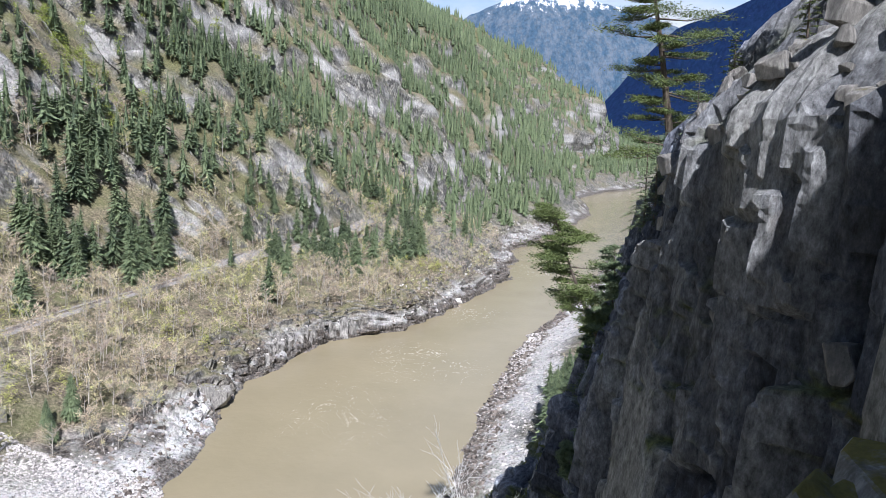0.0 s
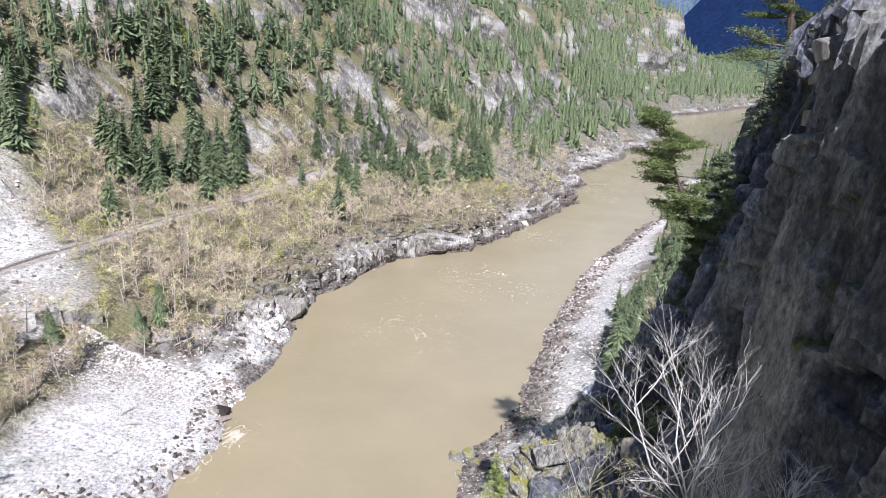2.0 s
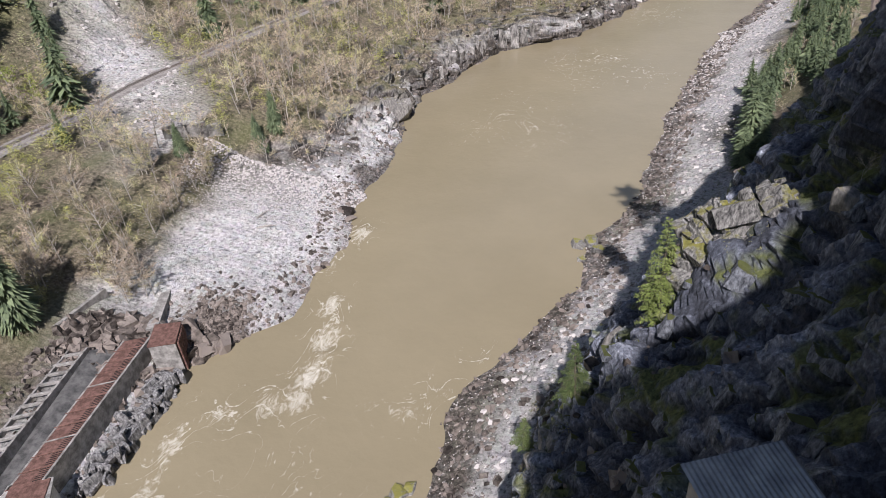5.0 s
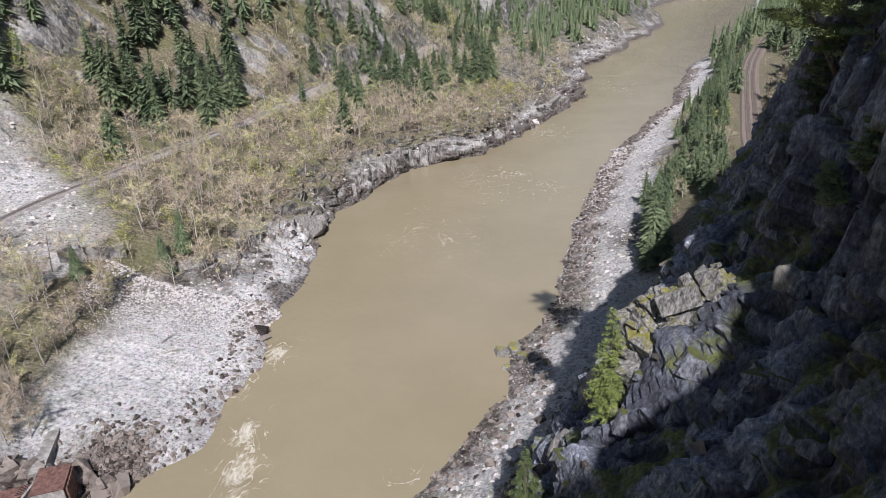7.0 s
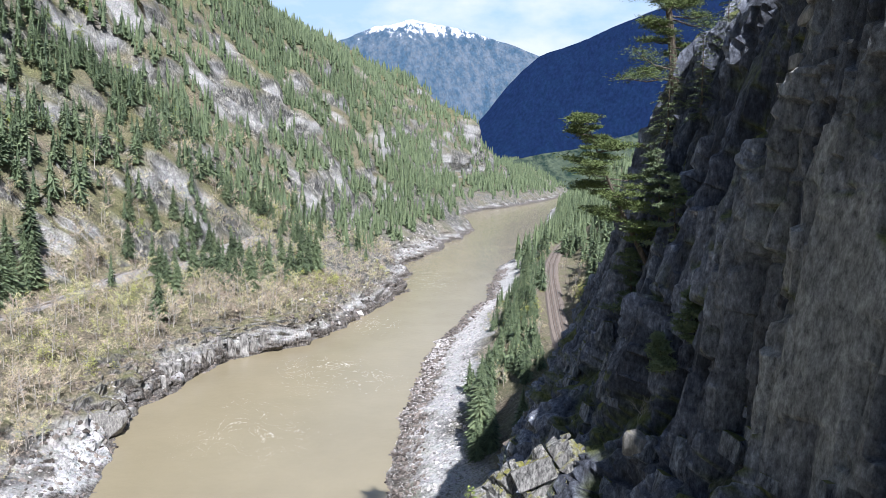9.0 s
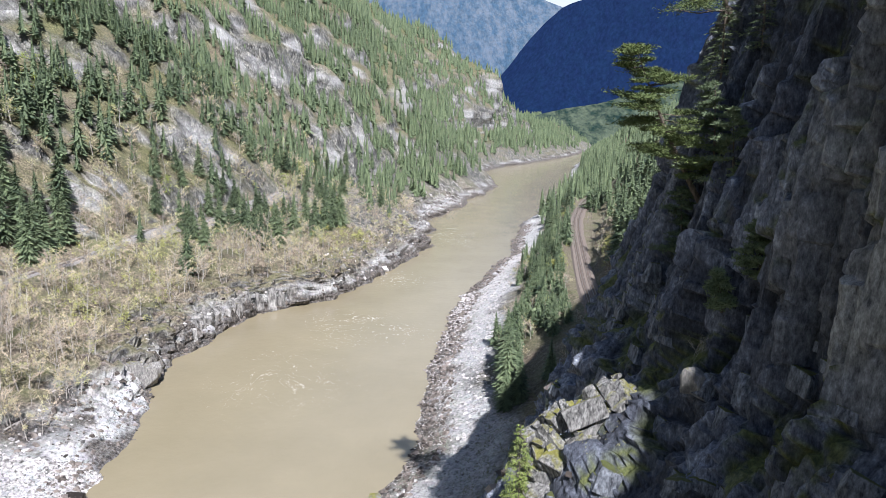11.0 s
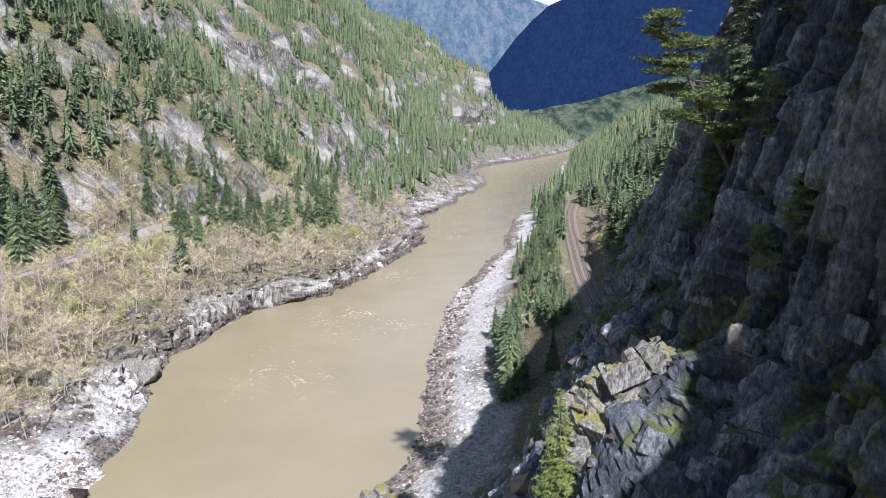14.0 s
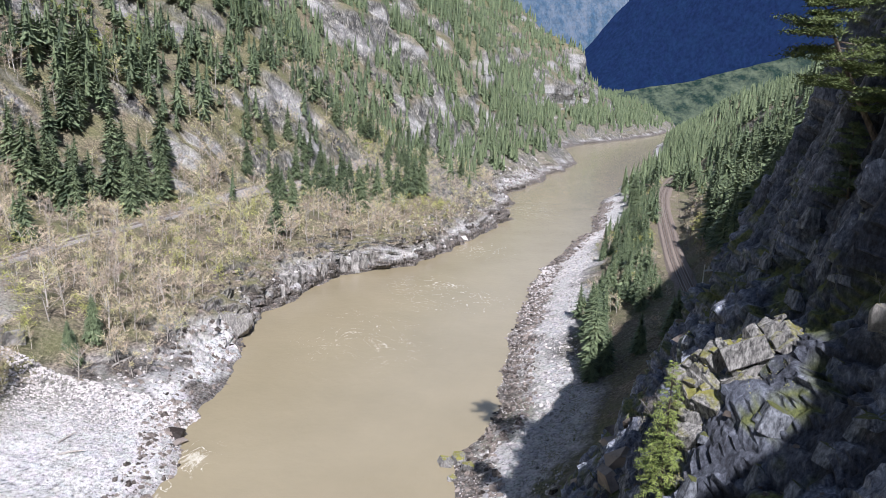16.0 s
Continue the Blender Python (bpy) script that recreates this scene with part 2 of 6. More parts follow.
def simple_material(name, a, b, scale, roughness=0.8, metal=0.0, bump=0.3, stretch=(1, 1, 1)):
    m, nodes, links, shader = material(name, roughness, metal)
    n = noise_node(nodes, links, scale, 8, 0.65, stretched(nodes, links, *stretch))
    r = ramp_node(nodes, links, n.outputs[0], [(0.38, a), (0.62, b)])
    links.new(r.outputs[0], shader.inputs["Base Color"])
    if bump:
        bump_node(nodes, links, shader, n.outputs[0], bump, 0.3 / scale)
    return m


def water_material():
    m, nodes, links, shader = material("silty_water", 0.16)
    pos = stretched(nodes, links, 1, 1, 1)
    patch = noise_node(nodes, links, 0.02, 5, 0.6, pos)
    col = ramp_node(nodes, links, patch.outputs[0], [(0.3, (0.235, 0.2, 0.13)), (0.7, (0.275, 0.235, 0.155))])
    broken = nodes.new("ShaderNodeAttribute")
    broken.attribute_name = "broken"
    # thin foam lines where the current folds, thicker where it breaks
    curl = noise_node(nodes, links, 0.075, 3, 0.55, stretched(nodes, links, 1.0, 0.72, 1.0))
    curl.inputs["Distortion"].default_value = 1.6
    ridge = nodes.new("ShaderNodeMath")
    ridge.operation = "SUBTRACT"
    links.new(curl.outputs[0], ridge.inputs[0])
    ridge.inputs[1].default_value = 0.5
    size = nodes.new("ShaderNodeMath")
    size.operation = "ABSOLUTE"
    links.new(ridge.outputs[0], size.inputs[0])
    fray = noise_node(nodes, links, 0.5, 6, 0.75, pos)
    reach = nodes.new("ShaderNodeMath")
    reach.operation = "MULTIPLY"
    links.new(broken.outputs["Fac"], reach.inputs[0])
    links.new(ramp_node(nodes, links, fray.outputs[0], [(0.4, (0, 0, 0)), (0.7, (0.05, 0.05, 0.05))]).outputs[0], reach.inputs[1])
    less = nodes.new("ShaderNodeMath")
    less.operation = "SUBTRACT"
    links.new(reach.outputs[0], less.inputs[0])
    links.new(size.outputs[0], less.inputs[1])
    mask = nodes.new("ShaderNodeMapRange")
    mask.inputs["From Min"].default_value, mask.inputs["From Max"].default_value = 0.0, 0.012
    mask.inputs["To Max"].default_value = 0.6
    links.new(less.outputs[0], mask.inputs["Value"])
    # torn white water where it breaks hard
    torn = noise_node(nodes, links, 0.42, 11, 0.74, stretched(nodes, links, 1.0, 0.5, 1.0))
    torn.inputs["Distortion"].default_value = 1.4
    heavy = nodes.new("ShaderNodeMath")
    heavy.operation = "MULTIPLY_ADD"
    links.new(broken.outputs["Fac"], heavy.inputs[0])
    heavy.inputs[1].default_value = 0.5
    links.new(torn.outputs[0], heavy.inputs[2])
    white = nodes.new("ShaderNodeMapRange")
    white.inputs["From Min"].default_value, white.inputs["From Max"].default_value = 0.86, 1.12
    white.inputs["To Max"].default_value = 0.9
    links.new(heavy.outputs[0], white.inputs["Value"])
    foam = nodes.new("ShaderNodeMath")
    foam.operation = "MAXIMUM"
    links.new(mask.outputs[0], foam.inputs[0])
    links.new(white.outputs[0], foam.inputs[1])
    mask = foam
    links.new(mix_node(nodes, links, mask.outputs[0], col.outputs[0], (0.66, 0.63, 0.55)), shader.inputs["Base Color"])
    gloss = nodes.new("ShaderNodeMath")
    gloss.operation = "MULTIPLY_ADD"
    links.new(mask.outputs[0], gloss.inputs[0])
    gloss.inputs[1].default_value, gloss.inputs[2].default_value = 0.6, 0.16
    links.new(gloss.outputs[0], shader.inputs["Roughness"])
    shader.inputs["IOR"].default_value = 1.33
    wave = noise_node(nodes, links, 0.3, 6, 0.6, pos)
    bump_node(nodes, links, shader, wave.outputs[0], 0.28, 0.6)
    return m


MAT_GROUND = ground_material()
MAT_CLIFF = cliff_material()
MAT_WATER = water_material()
MAT_FIR = leaf_material("fir_needles", (0.036, 0.058, 0.037), (0.175, 0.22, 0.118), 0.35, 0.3)
MAT_PINE = leaf_material("pine_needles", (0.03, 0.05, 0.02), (0.12, 0.155, 0.052), 0.9)
MAT_BUD = leaf_material("budding_twigs", (0.11, 0.092, 0.078), (0.56, 0.485, 0.37), 0.22)
bud_nodes, bud_links = MAT_BUD.node_tree.nodes, MAT_BUD.node_tree.links
bud_shader = bud_nodes["Principled BSDF"]
bud_colour = bud_shader.inputs["Base Color"].links[0].from_socket
bud_hue = noise_node(bud_nodes, bud_links, 0.1, 3, 0.6, stretched(bud_nodes, bud_links, 1, 1, 0.4))
bud_tint = ramp_node(bud_nodes, bud_links, bud_hue.outputs[0], [(0.36, (0.66, 0.61, 0.66)), (0.5, (1.0, 0.95, 0.9)), (0.62, (0.92, 1.05, 0.6))])
bud_links.new(mix_node(bud_nodes, bud_links, 1.0, bud_colour, bud_tint.outputs[0], "MULTIPLY"), bud_shader.inputs["Base Color"])
MAT_YELLOW = leaf_material("spring_leaves", (0.2, 0.21, 0.06), (0.5, 0.5, 0.17), 0.2)
MAT_BARK = simple_material("bark", (0.05, 0.038, 0.03), (0.16, 0.13, 0.1), 3.0, 0.9, stretch=(1, 1, 0.3))
MAT_WHITEBARK = simple_material("white_bark", (0.42, 0.41, 0.4), (0.72, 0.71, 0.69), 5.0, 0.8)
MAT_PALEBARK = simple_material("pale_bark", (0.2, 0.18, 0.16), (0.5, 0.47, 0.43), 4.0, 0.85)
MAT_STONE = leaf_material("pale_stone", (0.11, 0.104, 0.1), (0.52, 0.49, 0.472), 0.6, 0.75)
MAT_SPRING = leaf_material("bright_spring_leaves", (0.1, 0.13, 0.025), (0.36, 0.42, 0.1), 0.5)
MAT_DARKSTONE = leaf_material("dark_stone", (0.025, 0.02, 0.017), (0.24, 0.205, 0.18), 0.5, 0.5)


# ---- small mesh helpers ----
def mesh_of(name, verts, faces, mat, flat=True):
    """A mesh from arrays: verts n x 3, faces m x 3 or m x 4."""
    verts, faces = np.asarray(verts, np.float32), np.asarray(faces, np.int32)
    me = bpy.data.meshes.new(name)
    k = faces.shape[1]
    me.vertices.add(len(verts))
    me.vertices.foreach_set("co", verts.ravel())
    me.loops.add(faces.size)
    me.loops.foreach_set("vertex_index", faces.ravel())
    me.polygons.add(len(faces))
    me.polygons.foreach_set("loop_start", np.arange(0, faces.size, k, dtype=np.int32))
    me.polygons.foreach_set("loop_total", np.full(len(faces), k, np.int32))
    me.polygons.foreach_set("use_smooth", np.full(len(faces), not flat))
    me.update(calc_edges=True)
    if mat is not None:
        me.materials.append(mat)
    return me


def part(name, me, parent, label=""):
    ob = new(name, me)
    ob.parent = parent
    return tagged(ob, label)


# ---- the lie of the land ----
LEFT_SHORE = [(-114, -300), (-114, 40), (-117, 73), (-118, 95), (-118, 116), (-110, 122), (-104, 131), (-94, 140), (-93, 150), (-97, 161),
              (-90, 178), (-97, 205), (-95, 230), (-96, 260), (-96, 300), (-95, 320), (-83, 360), (-68, 390), (-40, 409), (-25, 418),
              (5, 475), (32, 528), (65, 597), (77, 723), (110, 800), (148, 885), (255, 1140), (285, 1440), (400, 1650), (560, 1870), (741, 2155), (929, 2500), (1220, 3000), (1500, 3500), (1650, 3800)]
RIGHT_SHORE = [(-40, -300), (-40, 88), (-42, 106), (-38, 120), (-29, 135), (-12, 163), (-11, 190), (-1, 203), (8, 222), (14, 262), (21, 299),
               (35, 340), (43, 375), (64, 430), (125, 550), (145, 620), (198, 751), (251, 858), (403, 1195), (500, 1440), (568, 1624), (720, 1950), (886, 2306), (1112, 2828), (1230, 3030), (1620, 3500), (1950, 3800)]


def shore_x(line, y):
    """The waterline: its long run, frayed into small points and coves."""
    ys = np.atleast_1d(np.asarray(y, float))
    side = 0.0 if line[0][0] < -100 else 500.0
    p = np.stack([np.full(len(ys), side), ys, np.zeros(len(ys))], 1)
    reach = np.clip((ys - (128 if side == 0 else 50)) / 20, 0, 1) * np.clip(ys / 260, 1, 3.5)
    fray = 1.5 * smooth_noise(p, 11.0, 301) + 1.1 * smooth_noise(p, 4.7, 302) + 1.8 * smooth_noise(p, 38.0, 303) * (ys > 230)
    out = np.interp(ys, [q[1] for q in line], [q[0] for q in line]) + reach * fray
    return out if np.ndim(y) else float(out[0])


def shore_run(line, y):
    return float(np.interp(y, [q[1] for q in line], [q[0] for q in line]))


# cross-sections by the distance from the shore and the height, from the water upwards
LEFT_CUTS = {
    -300: [(0, 0), (3, 4), (8, 6), (18, 9), (35, 16), (55, 26), (80, 29), (120, 31), (150, 34), (220, 75), (330, 170), (600, 420), (1100, 800)],
    115: [(0, 0), (3, 3), (8, 6), (18, 9), (35, 16), (55, 26), (80, 29), (120, 31), (150, 34), (220, 75), (330, 170), (600, 420), (1100, 800)],
    130: [(0, 0), (6, 2.5), (15, 5), (28, 8), (45, 12), (60, 20), (80, 27), (115, 31), (140, 34), (220, 65), (330, 160), (600, 420), (1100, 800)],
    205: [(0, 0), (6, 2.5), (15, 5), (28, 8), (45, 12), (60, 20), (80, 27), (110, 31), (140, 34), (220, 60), (330, 150), (600, 420), (1100, 800)],
    250: [(0, 0), (5, 3), (12, 7), (22, 11), (40, 18), (60, 25), (80, 30), (105, 33), (140, 36), (200, 75), (300, 170), (600, 470), (1100, 860)],
    320: [(0, 0), (2, 4), (5, 12), (15, 18), (40, 23), (65, 28), (85, 33), (105, 34), (130, 40), (200, 110), (320, 230), (650, 560), (1100, 900)],
    420: [(0, 0), (2, 4), (5, 13), (15, 18), (40, 23), (65, 28), (95, 33), (115, 34), (135, 40), (200, 112), (320, 240), (650, 570), (1100, 900)],
    500: [(0, 0), (6, 5), (18, 12), (35, 18), (60, 24), (85, 29), (115, 33), (130, 35), (145, 48), (205, 130), (330, 260), (650, 600), (1100, 950)],
    800: [(0, 0), (8, 6), (20, 12), (35, 20), (55, 28), (72, 34), (85, 36), (100, 38), (112, 54), (170, 125), (300, 270), (650, 640), (1100, 1000)],
    1350: [(0, 0), (10, 10), (25, 22), (40, 38), (60, 58), (80, 74), (95, 82), (105, 86), (115, 104), (165, 200), (280, 330), (650, 500), (1100, 640)],
    1870: [(0, 0), (10, 10), (25, 22), (40, 38), (60, 55), (80, 68), (95, 78), (105, 92), (115, 150), (165, 240), (280, 320), (650, 470), (1100, 600)],
    2160: [(0, 0), (10, 10), (25, 22), (40, 36), (60, 45), (80, 52), (95, 56), (105, 58), (115, 62), (165, 80), (280, 100), (650, 140), (1100, 300)],
    2900: [(0, 0), (10, 10), (25, 18), (40, 28), (60, 36), (80, 45), (95, 50), (105, 54), (115, 58), (165, 70), (280, 95), (650, 150), (1100, 230)],
    3800: [(0, 0), (10, 20), (25, 35), (40, 50), (60, 60), (80, 70), (95, 80), (105, 85), (115, 90), (165, 110), (280, 140), (650, 190), (1100, 260)],
}
# the same on the steep side: x and height up to y = 210, then the distance from the shore again
RIGHT_NEAR = {
    -300: [(-40, 0), (-34, 3), (-30, 6), (-24, 30), (-18, 60), (-12, 90), (-9, 105), (-7, 125), (-6, 140), (-4, 150), (30, 195), (200, 420), (800, 1000)],
    # rows -14 and 4 lie out of view, raised to shade slope and cliff
    -14: [(-40, 0), (-34, 3), (-30, 6), (-24, 30), (-18, 60), (-12, 90), (-7, 105), (-5, 125), (-4, 137), (-2, 144), (30, 174), (200, 380), (800, 1000)],
    4: [(-40, 0), (-34, 3), (-30, 6), (-22, 35), (-14, 66), (-5, 90), (4, 100), (8.5, 112), (12, 126), (13.5, 134), (22, 168), (200, 380), (800, 950)],
    25: [(-40, 0), (-33, 3), (-29, 6), (-22, 30), (-14, 60), (-5, 82), (6, 94), (11.5, 100), (13.5, 116), (14.5, 131.5), (40, 160), (200, 360), (800, 950)],
    38: [(-40, 0), (-32, 3), (-27, 6), (-20, 34), (-13, 57), (-3, 74), (7, 89), (11.5, 97), (13, 114), (14, 130.5), (40, 158), (200, 350), (800, 950)],
    57: [(-40, 0), (-31, 3), (-25, 7), (-18, 44), (-11, 62), (-4, 75), (6, 85), (11, 95), (15, 109), (20.5, 132), (40, 150), (200, 330), (800, 700)],
    78: [(-41, 0), (-31, 3), (-24, 6), (-15, 35), (-6, 57), (3, 72), (9, 82), (15, 94), (20, 106), (27, 131), (48, 148), (200, 260), (800, 500)],
    110: [(-41, 0), (-28, 4), (-18, 8), (-5, 28), (8, 50), (17, 68), (23, 80), (28, 92), (33, 104), (40, 120), (75, 175), (220, 380), (800, 800)],
    150: [(-20, 0), (-8, 4), (2, 7), (15, 14), (28, 24), (38, 38), (48, 58), (55, 76), (62, 92), (75, 118), (110, 180), (250, 340), (800, 600)],
    210: [(2, 0), (15, 4), (30, 8), (45, 15), (60, 24), (78, 28), (88, 28), (97, 45), (107, 72), (125, 108), (170, 165), (300, 270), (850, 400)],
}
RIGHT_FAR = {
    210: [(0, 0), (13, 4), (28, 8), (43, 15), (58, 24), (76, 28), (86, 28), (95, 45), (105, 72), (123, 108), (168, 165), (298, 270), (850, 400)],
    300: [(0, 0), (15, 3.5), (30, 8), (42, 12), (58, 22), (70, 28), (86, 28), (95, 36), (115, 58), (150, 92), (210, 125), (400, 165), (900, 300)],
    520: [(0, 0), (12, 3.5), (26, 8), (36, 12), (50, 22), (60, 28), (84, 28), (92, 34), (112, 52), (150, 90), (210, 132), (400, 215), (900, 330)],
    1100: [(0, 0), (8, 4), (18, 9), (30, 14), (45, 22), (60, 28), (80, 29), (92, 34), (112, 50), (150, 84), (210, 118), (400, 185), (900, 300)],
    2900: [(0, 0), (8, 5), (18, 12), (30, 22), (45, 35), (60, 45), (80, 55), (92, 62), (112, 75), (150, 95), (210, 120), (400, 180), (900, 300)],
    3800: [(0, 0), (8, 8), (18, 20), (30, 35), (45, 50), (60, 65), (80, 80), (92, 90), (112, 105), (150, 130), (210, 160), (400, 220), (900, 340)],
}


def cut_at(cuts, y):
    """The cross-sections, glided between, at the stations y: arrays of distance and height."""
    keys = sorted(cuts)
    grid = np.array([cuts[k] for k in keys], float)
    out = np.empty((len(y), grid.shape[1], 2))
    for j in range(grid.shape[1]):
        for k in (0, 1):
            out[:, j, k] = np.interp(y, keys, grid[:, j, k])
    return out


STATIONS = np.concatenate([np.arange(-300, -40, 26), np.arange(-40, 14, 5), np.arange(14, 84, 0.4), np.arange(84, 110, 0.8), np.arange(110, 260, 1.6),
                           np.arange(260, 460, 1.8), np.arange(460, 520, 2.6), np.arange(520, 1000, 6), np.arange(1000, 2901, 20), np.arange(2940, 3801, 60)])
LEFT_STEPS = [5, 9, 10, 10, 10, 12, 12, 10, 10, 22, 30, 26, 10]
RIGHT_STEPS = [8, 10, 24, 24, 26, 28, 26, 54, 54, 18, 40, 16, 8]


def spread(control, steps):
    """Fills each stretch between the control points of every cross-section with that many steps."""
    cols = []
    for j, n in enumerate(steps[: control.shape[1] - 1]):
        for k in range(n):
            cols.append(control[:, j] + (control[:, j + 1] - control[:, j]) * (k / n))
    cols.append(control[:, -1])
    return np.stack(cols, 1)


def lay_ground():
    y = STATIONS
    left, far = cut_at(LEFT_CUTS, y), cut_at(RIGHT_FAR, np.maximum(y, 210))
    left[..., 0] = shore_x(LEFT_SHORE, y)[:, None] - left[..., 0]
    near = cut_at(RIGHT_NEAR, np.minimum(y, 210))
    near[:, 0, 0] = shore_x(RIGHT_SHORE, y)
    far[..., 0] = shore_x(RIGHT_SHORE, y)[:, None] + far[..., 0]
    right = np.where((y < 210)[:, None, None], near, far)
    L, R = spread(left, LEFT_STEPS), spread(right, RIGHT_STEPS)
    bed = []
    for k, z in ((0.04, -2.0), (0.3, -6.0), (0.7, -6.0), (0.96, -2.0)):
        bed.append(np.stack([L[:, 0, 0] + (R[:, 0, 0] - L[:, 0, 0]) * k, np.full(len(y), z)], 1))
    sheet = np.concatenate([L[:, ::-1], np.stack(bed, 1), R], 1)
    grid = np.empty((len(y), sheet.shape[1], 3))
    grid[..., 0], grid[..., 2], grid[..., 1] = sheet[..., 0], sheet[..., 1], y[:, None]
    return grid, L.shape[1]


GRID, NL = lay_ground()
NV, NU = GRID.shape[:2]


def roughen():
    """Breaks the smooth sheet into rock blocks, gullies and hummocks; gives the cover of each point."""
    p = GRID.reshape(-1, 3).copy()
    du, dv = np.gradient(GRID, axis=1), np.gradient(GRID, axis=0)
    n = np.cross(dv, du).reshape(-1, 3)
    n /= np.linalg.norm(n, axis=1, keepdims=True) + 1e-9
    n *= np.sign(n[:, 2:3] + 1e-6)
    steep = 1 - np.clip(n[:, 2], 0, 1)
    x, y, z = p.T
    wet = np.clip(z / 3, 0, 1)
    right = (np.arange(NV * NU) % NU) > NL + 3
    close = right & (y < 150)
    size = np.where(close, 1.0, np.clip((y - 50) / 300, 1, 5))
    out = np.zeros(len(p))
    # long waves of the slopes
    hill = np.clip((z - 36) / 60, 0, 1) * ~close
    out += hill * (16 * rough(p, (70, 70, 70), 4, 3) + 22 * rough(p, (210, 210, 210), 2, 8) * np.clip((z - 60) / 100, 0, 1))
    out += (~close) * wet * (1.2 * rough(p, (14, 14, 14), 3, 5) * (0.4 + 2 * steep))
    # the close cliff: tall joint-bounded blocks, then smaller ones
    wall = close * np.clip((z - 8) / 20, 0, 1)
    drift = rough(p, (14, 14, 14), 2, 21)
    u = y + 0.45 * x + 0.8 * drift
    v0, e0, k0 = columns(u + 0.06 * z, z + 2 * drift, 6.5, 44.0, 29)
    v1, e1, k1 = columns(u + 0.04 * z, z + 0.3 * u, 2.7, 13.0, 31)
    v2, e2, k2 = columns(u - 0.05 * z, z - 0.2 * u, 1.25, 3.6, 47)
    v3, e3, k3 = columns(u, z + 0.4 * u, 0.8, 1.3, 61)
    tall = wall * np.clip((z - 88 - 3 * rough(p, 12, 2, 73)) / 6, 0, 1)
    low = wall - tall
    out += tall * (1.9 * v0 + 1.6 * k0 - 0.9 * np.clip(1 - e0 / 0.5, 0, 1) + 0.9 * v1 + 0.9 * k1 - 0.4 * np.clip(1 - e1 / 0.3, 0, 1) + 0.4 * v2 + 0.4 * k2 + 0.13 * v3 + 0.5 * rough(p, 16, 2, 71))
    out = np.where(close & (y < 40) & (z > 95), np.minimum(out, 0.8 + 0.22 * out), out)
    # lower down, beds that dip towards the river, broken into blocks
    dip = z - 0.55 * x + 0.7 * drift
    w1, g1, k4 = columns(u, dip, 4.6, 3.4, 33)
    w2, g2, k5 = columns(u + 0.2 * z, dip + 0.3 * u, 1.7, 1.3, 49)
    out += low * (1.3 * w1 + 1.5 * k4 - 0.4 * np.clip(1 - g1 / 0.3, 0, 1) + 0.6 * w2 + 0.7 * k5 + 0.2 * v3 + 0.8 * rough(p, 11, 3, 75))
    # the ridge of rock that stands out of the shaded slope
    out += close * 3.5 * np.exp(-(((x - 4.0) / 5.0) ** 2) - ((y - 59.0) / 3.2) ** 2 - ((z - 83) / 8) ** 2)
    # river cliffs of the other bank
    shore = (~right) * np.clip(z / 2, 0, 1) * np.clip((26 - z) / 8, 0, 1)
    s1, f1, k6 = blocks(p, (9, 7, 20), 83)
    s2, f2, k7 = blocks(p, (4, 3.2, 9), 97, 0.6)
    craggy = np.clip((y - 230) / 40, 0, 1) * np.clip((900 - y) / 100, 0, 1)
    out += shore * craggy * (2.6 * s1 + 1.0 * k6 - 2.2 * np.clip(1 - f1 / 0.12, 0, 1) + 1.3 * s2 + 0.9 * k7 - 0.8 * np.clip(1 - f2 / 0.14, 0, 1))
    pillar = close * np.clip((50 - y) / 6, 0, 1) * np.clip((z - 96) / 5, 0, 1) * np.clip(0.25 + 0.5 * v0 + 0.4 * v1 + 0.2 * v2, 0, 0.75)
    h1, i1, k8 = blocks(p, (22, 16, 14), 203)
    h2, i2, k9 = blocks(p, (8, 6, 5), 205)
    outcrop = (~right) * np.clip((z - 40) / 15, 0, 1) * np.clip((760 - y) / 150, 0, 1) * np.clip(2.2 * rough(p, 55, 2, 207), 0, 1)
    out += outcrop * (2.4 * h1 + 4.0 * k8 + 1.0 * h2 + 1.6 * k9)
    p += n * out[:, None]
    under = GRID.reshape(-1, 3)[:, 2] <= 0
    p[under] = GRID.reshape(-1, 3)[under]
    # cover: rock, pale gravel, moss
    du, dv = np.gradient(p.reshape(NV, NU, 3), axis=1), np.gradient(p.reshape(NV, NU, 3), axis=0)
    m = np.cross(dv, du).reshape(-1, 3)
    m /= np.linalg.norm(m, axis=1, keepdims=True) + 1e-9
    slope = 1 - np.abs(m[:, 2])
    patchy = rough(p, 45, 4, 101)
    rock = np.clip((slope - 0.43 + 0.24 * patchy + 0.12 * rough(p, 12, 3, 103)) * 7, 0, 1)
    rock = np.where(right & (y < 150), np.clip((slope - 0.1) * 4, 0.3, 1), rock)
    rock = np.where((~right) & (y > 560) & (z < 75), np.maximum(rock, np.clip(0.75 + 0.5 * rough(p, 40, 3, 105), 0, 1)), rock)
    rock = np.where(z < 14, np.maximum(rock, np.clip((14 + 4 * patchy - z) / 5, 0, 1)), rock)
    pale = np.clip((11 + 5 * patchy - z) / 4, 0, 1) * np.clip((0.5 - slope) * 6, 0, 1)
    pale *= np.where(right, np.clip((y - 60) / 20, 0, 1), 1)
    fan = (~right) * np.exp(-(((y - 164) / 44) ** 4)) * np.clip((17 + 3 * patchy - z) / 4, 0, 1)
    gully = np.exp(-(((y - (250 + (-210 - x) * 0.9)) / 26) ** 2)) * (~right) * (x < -165) * (z < 80)
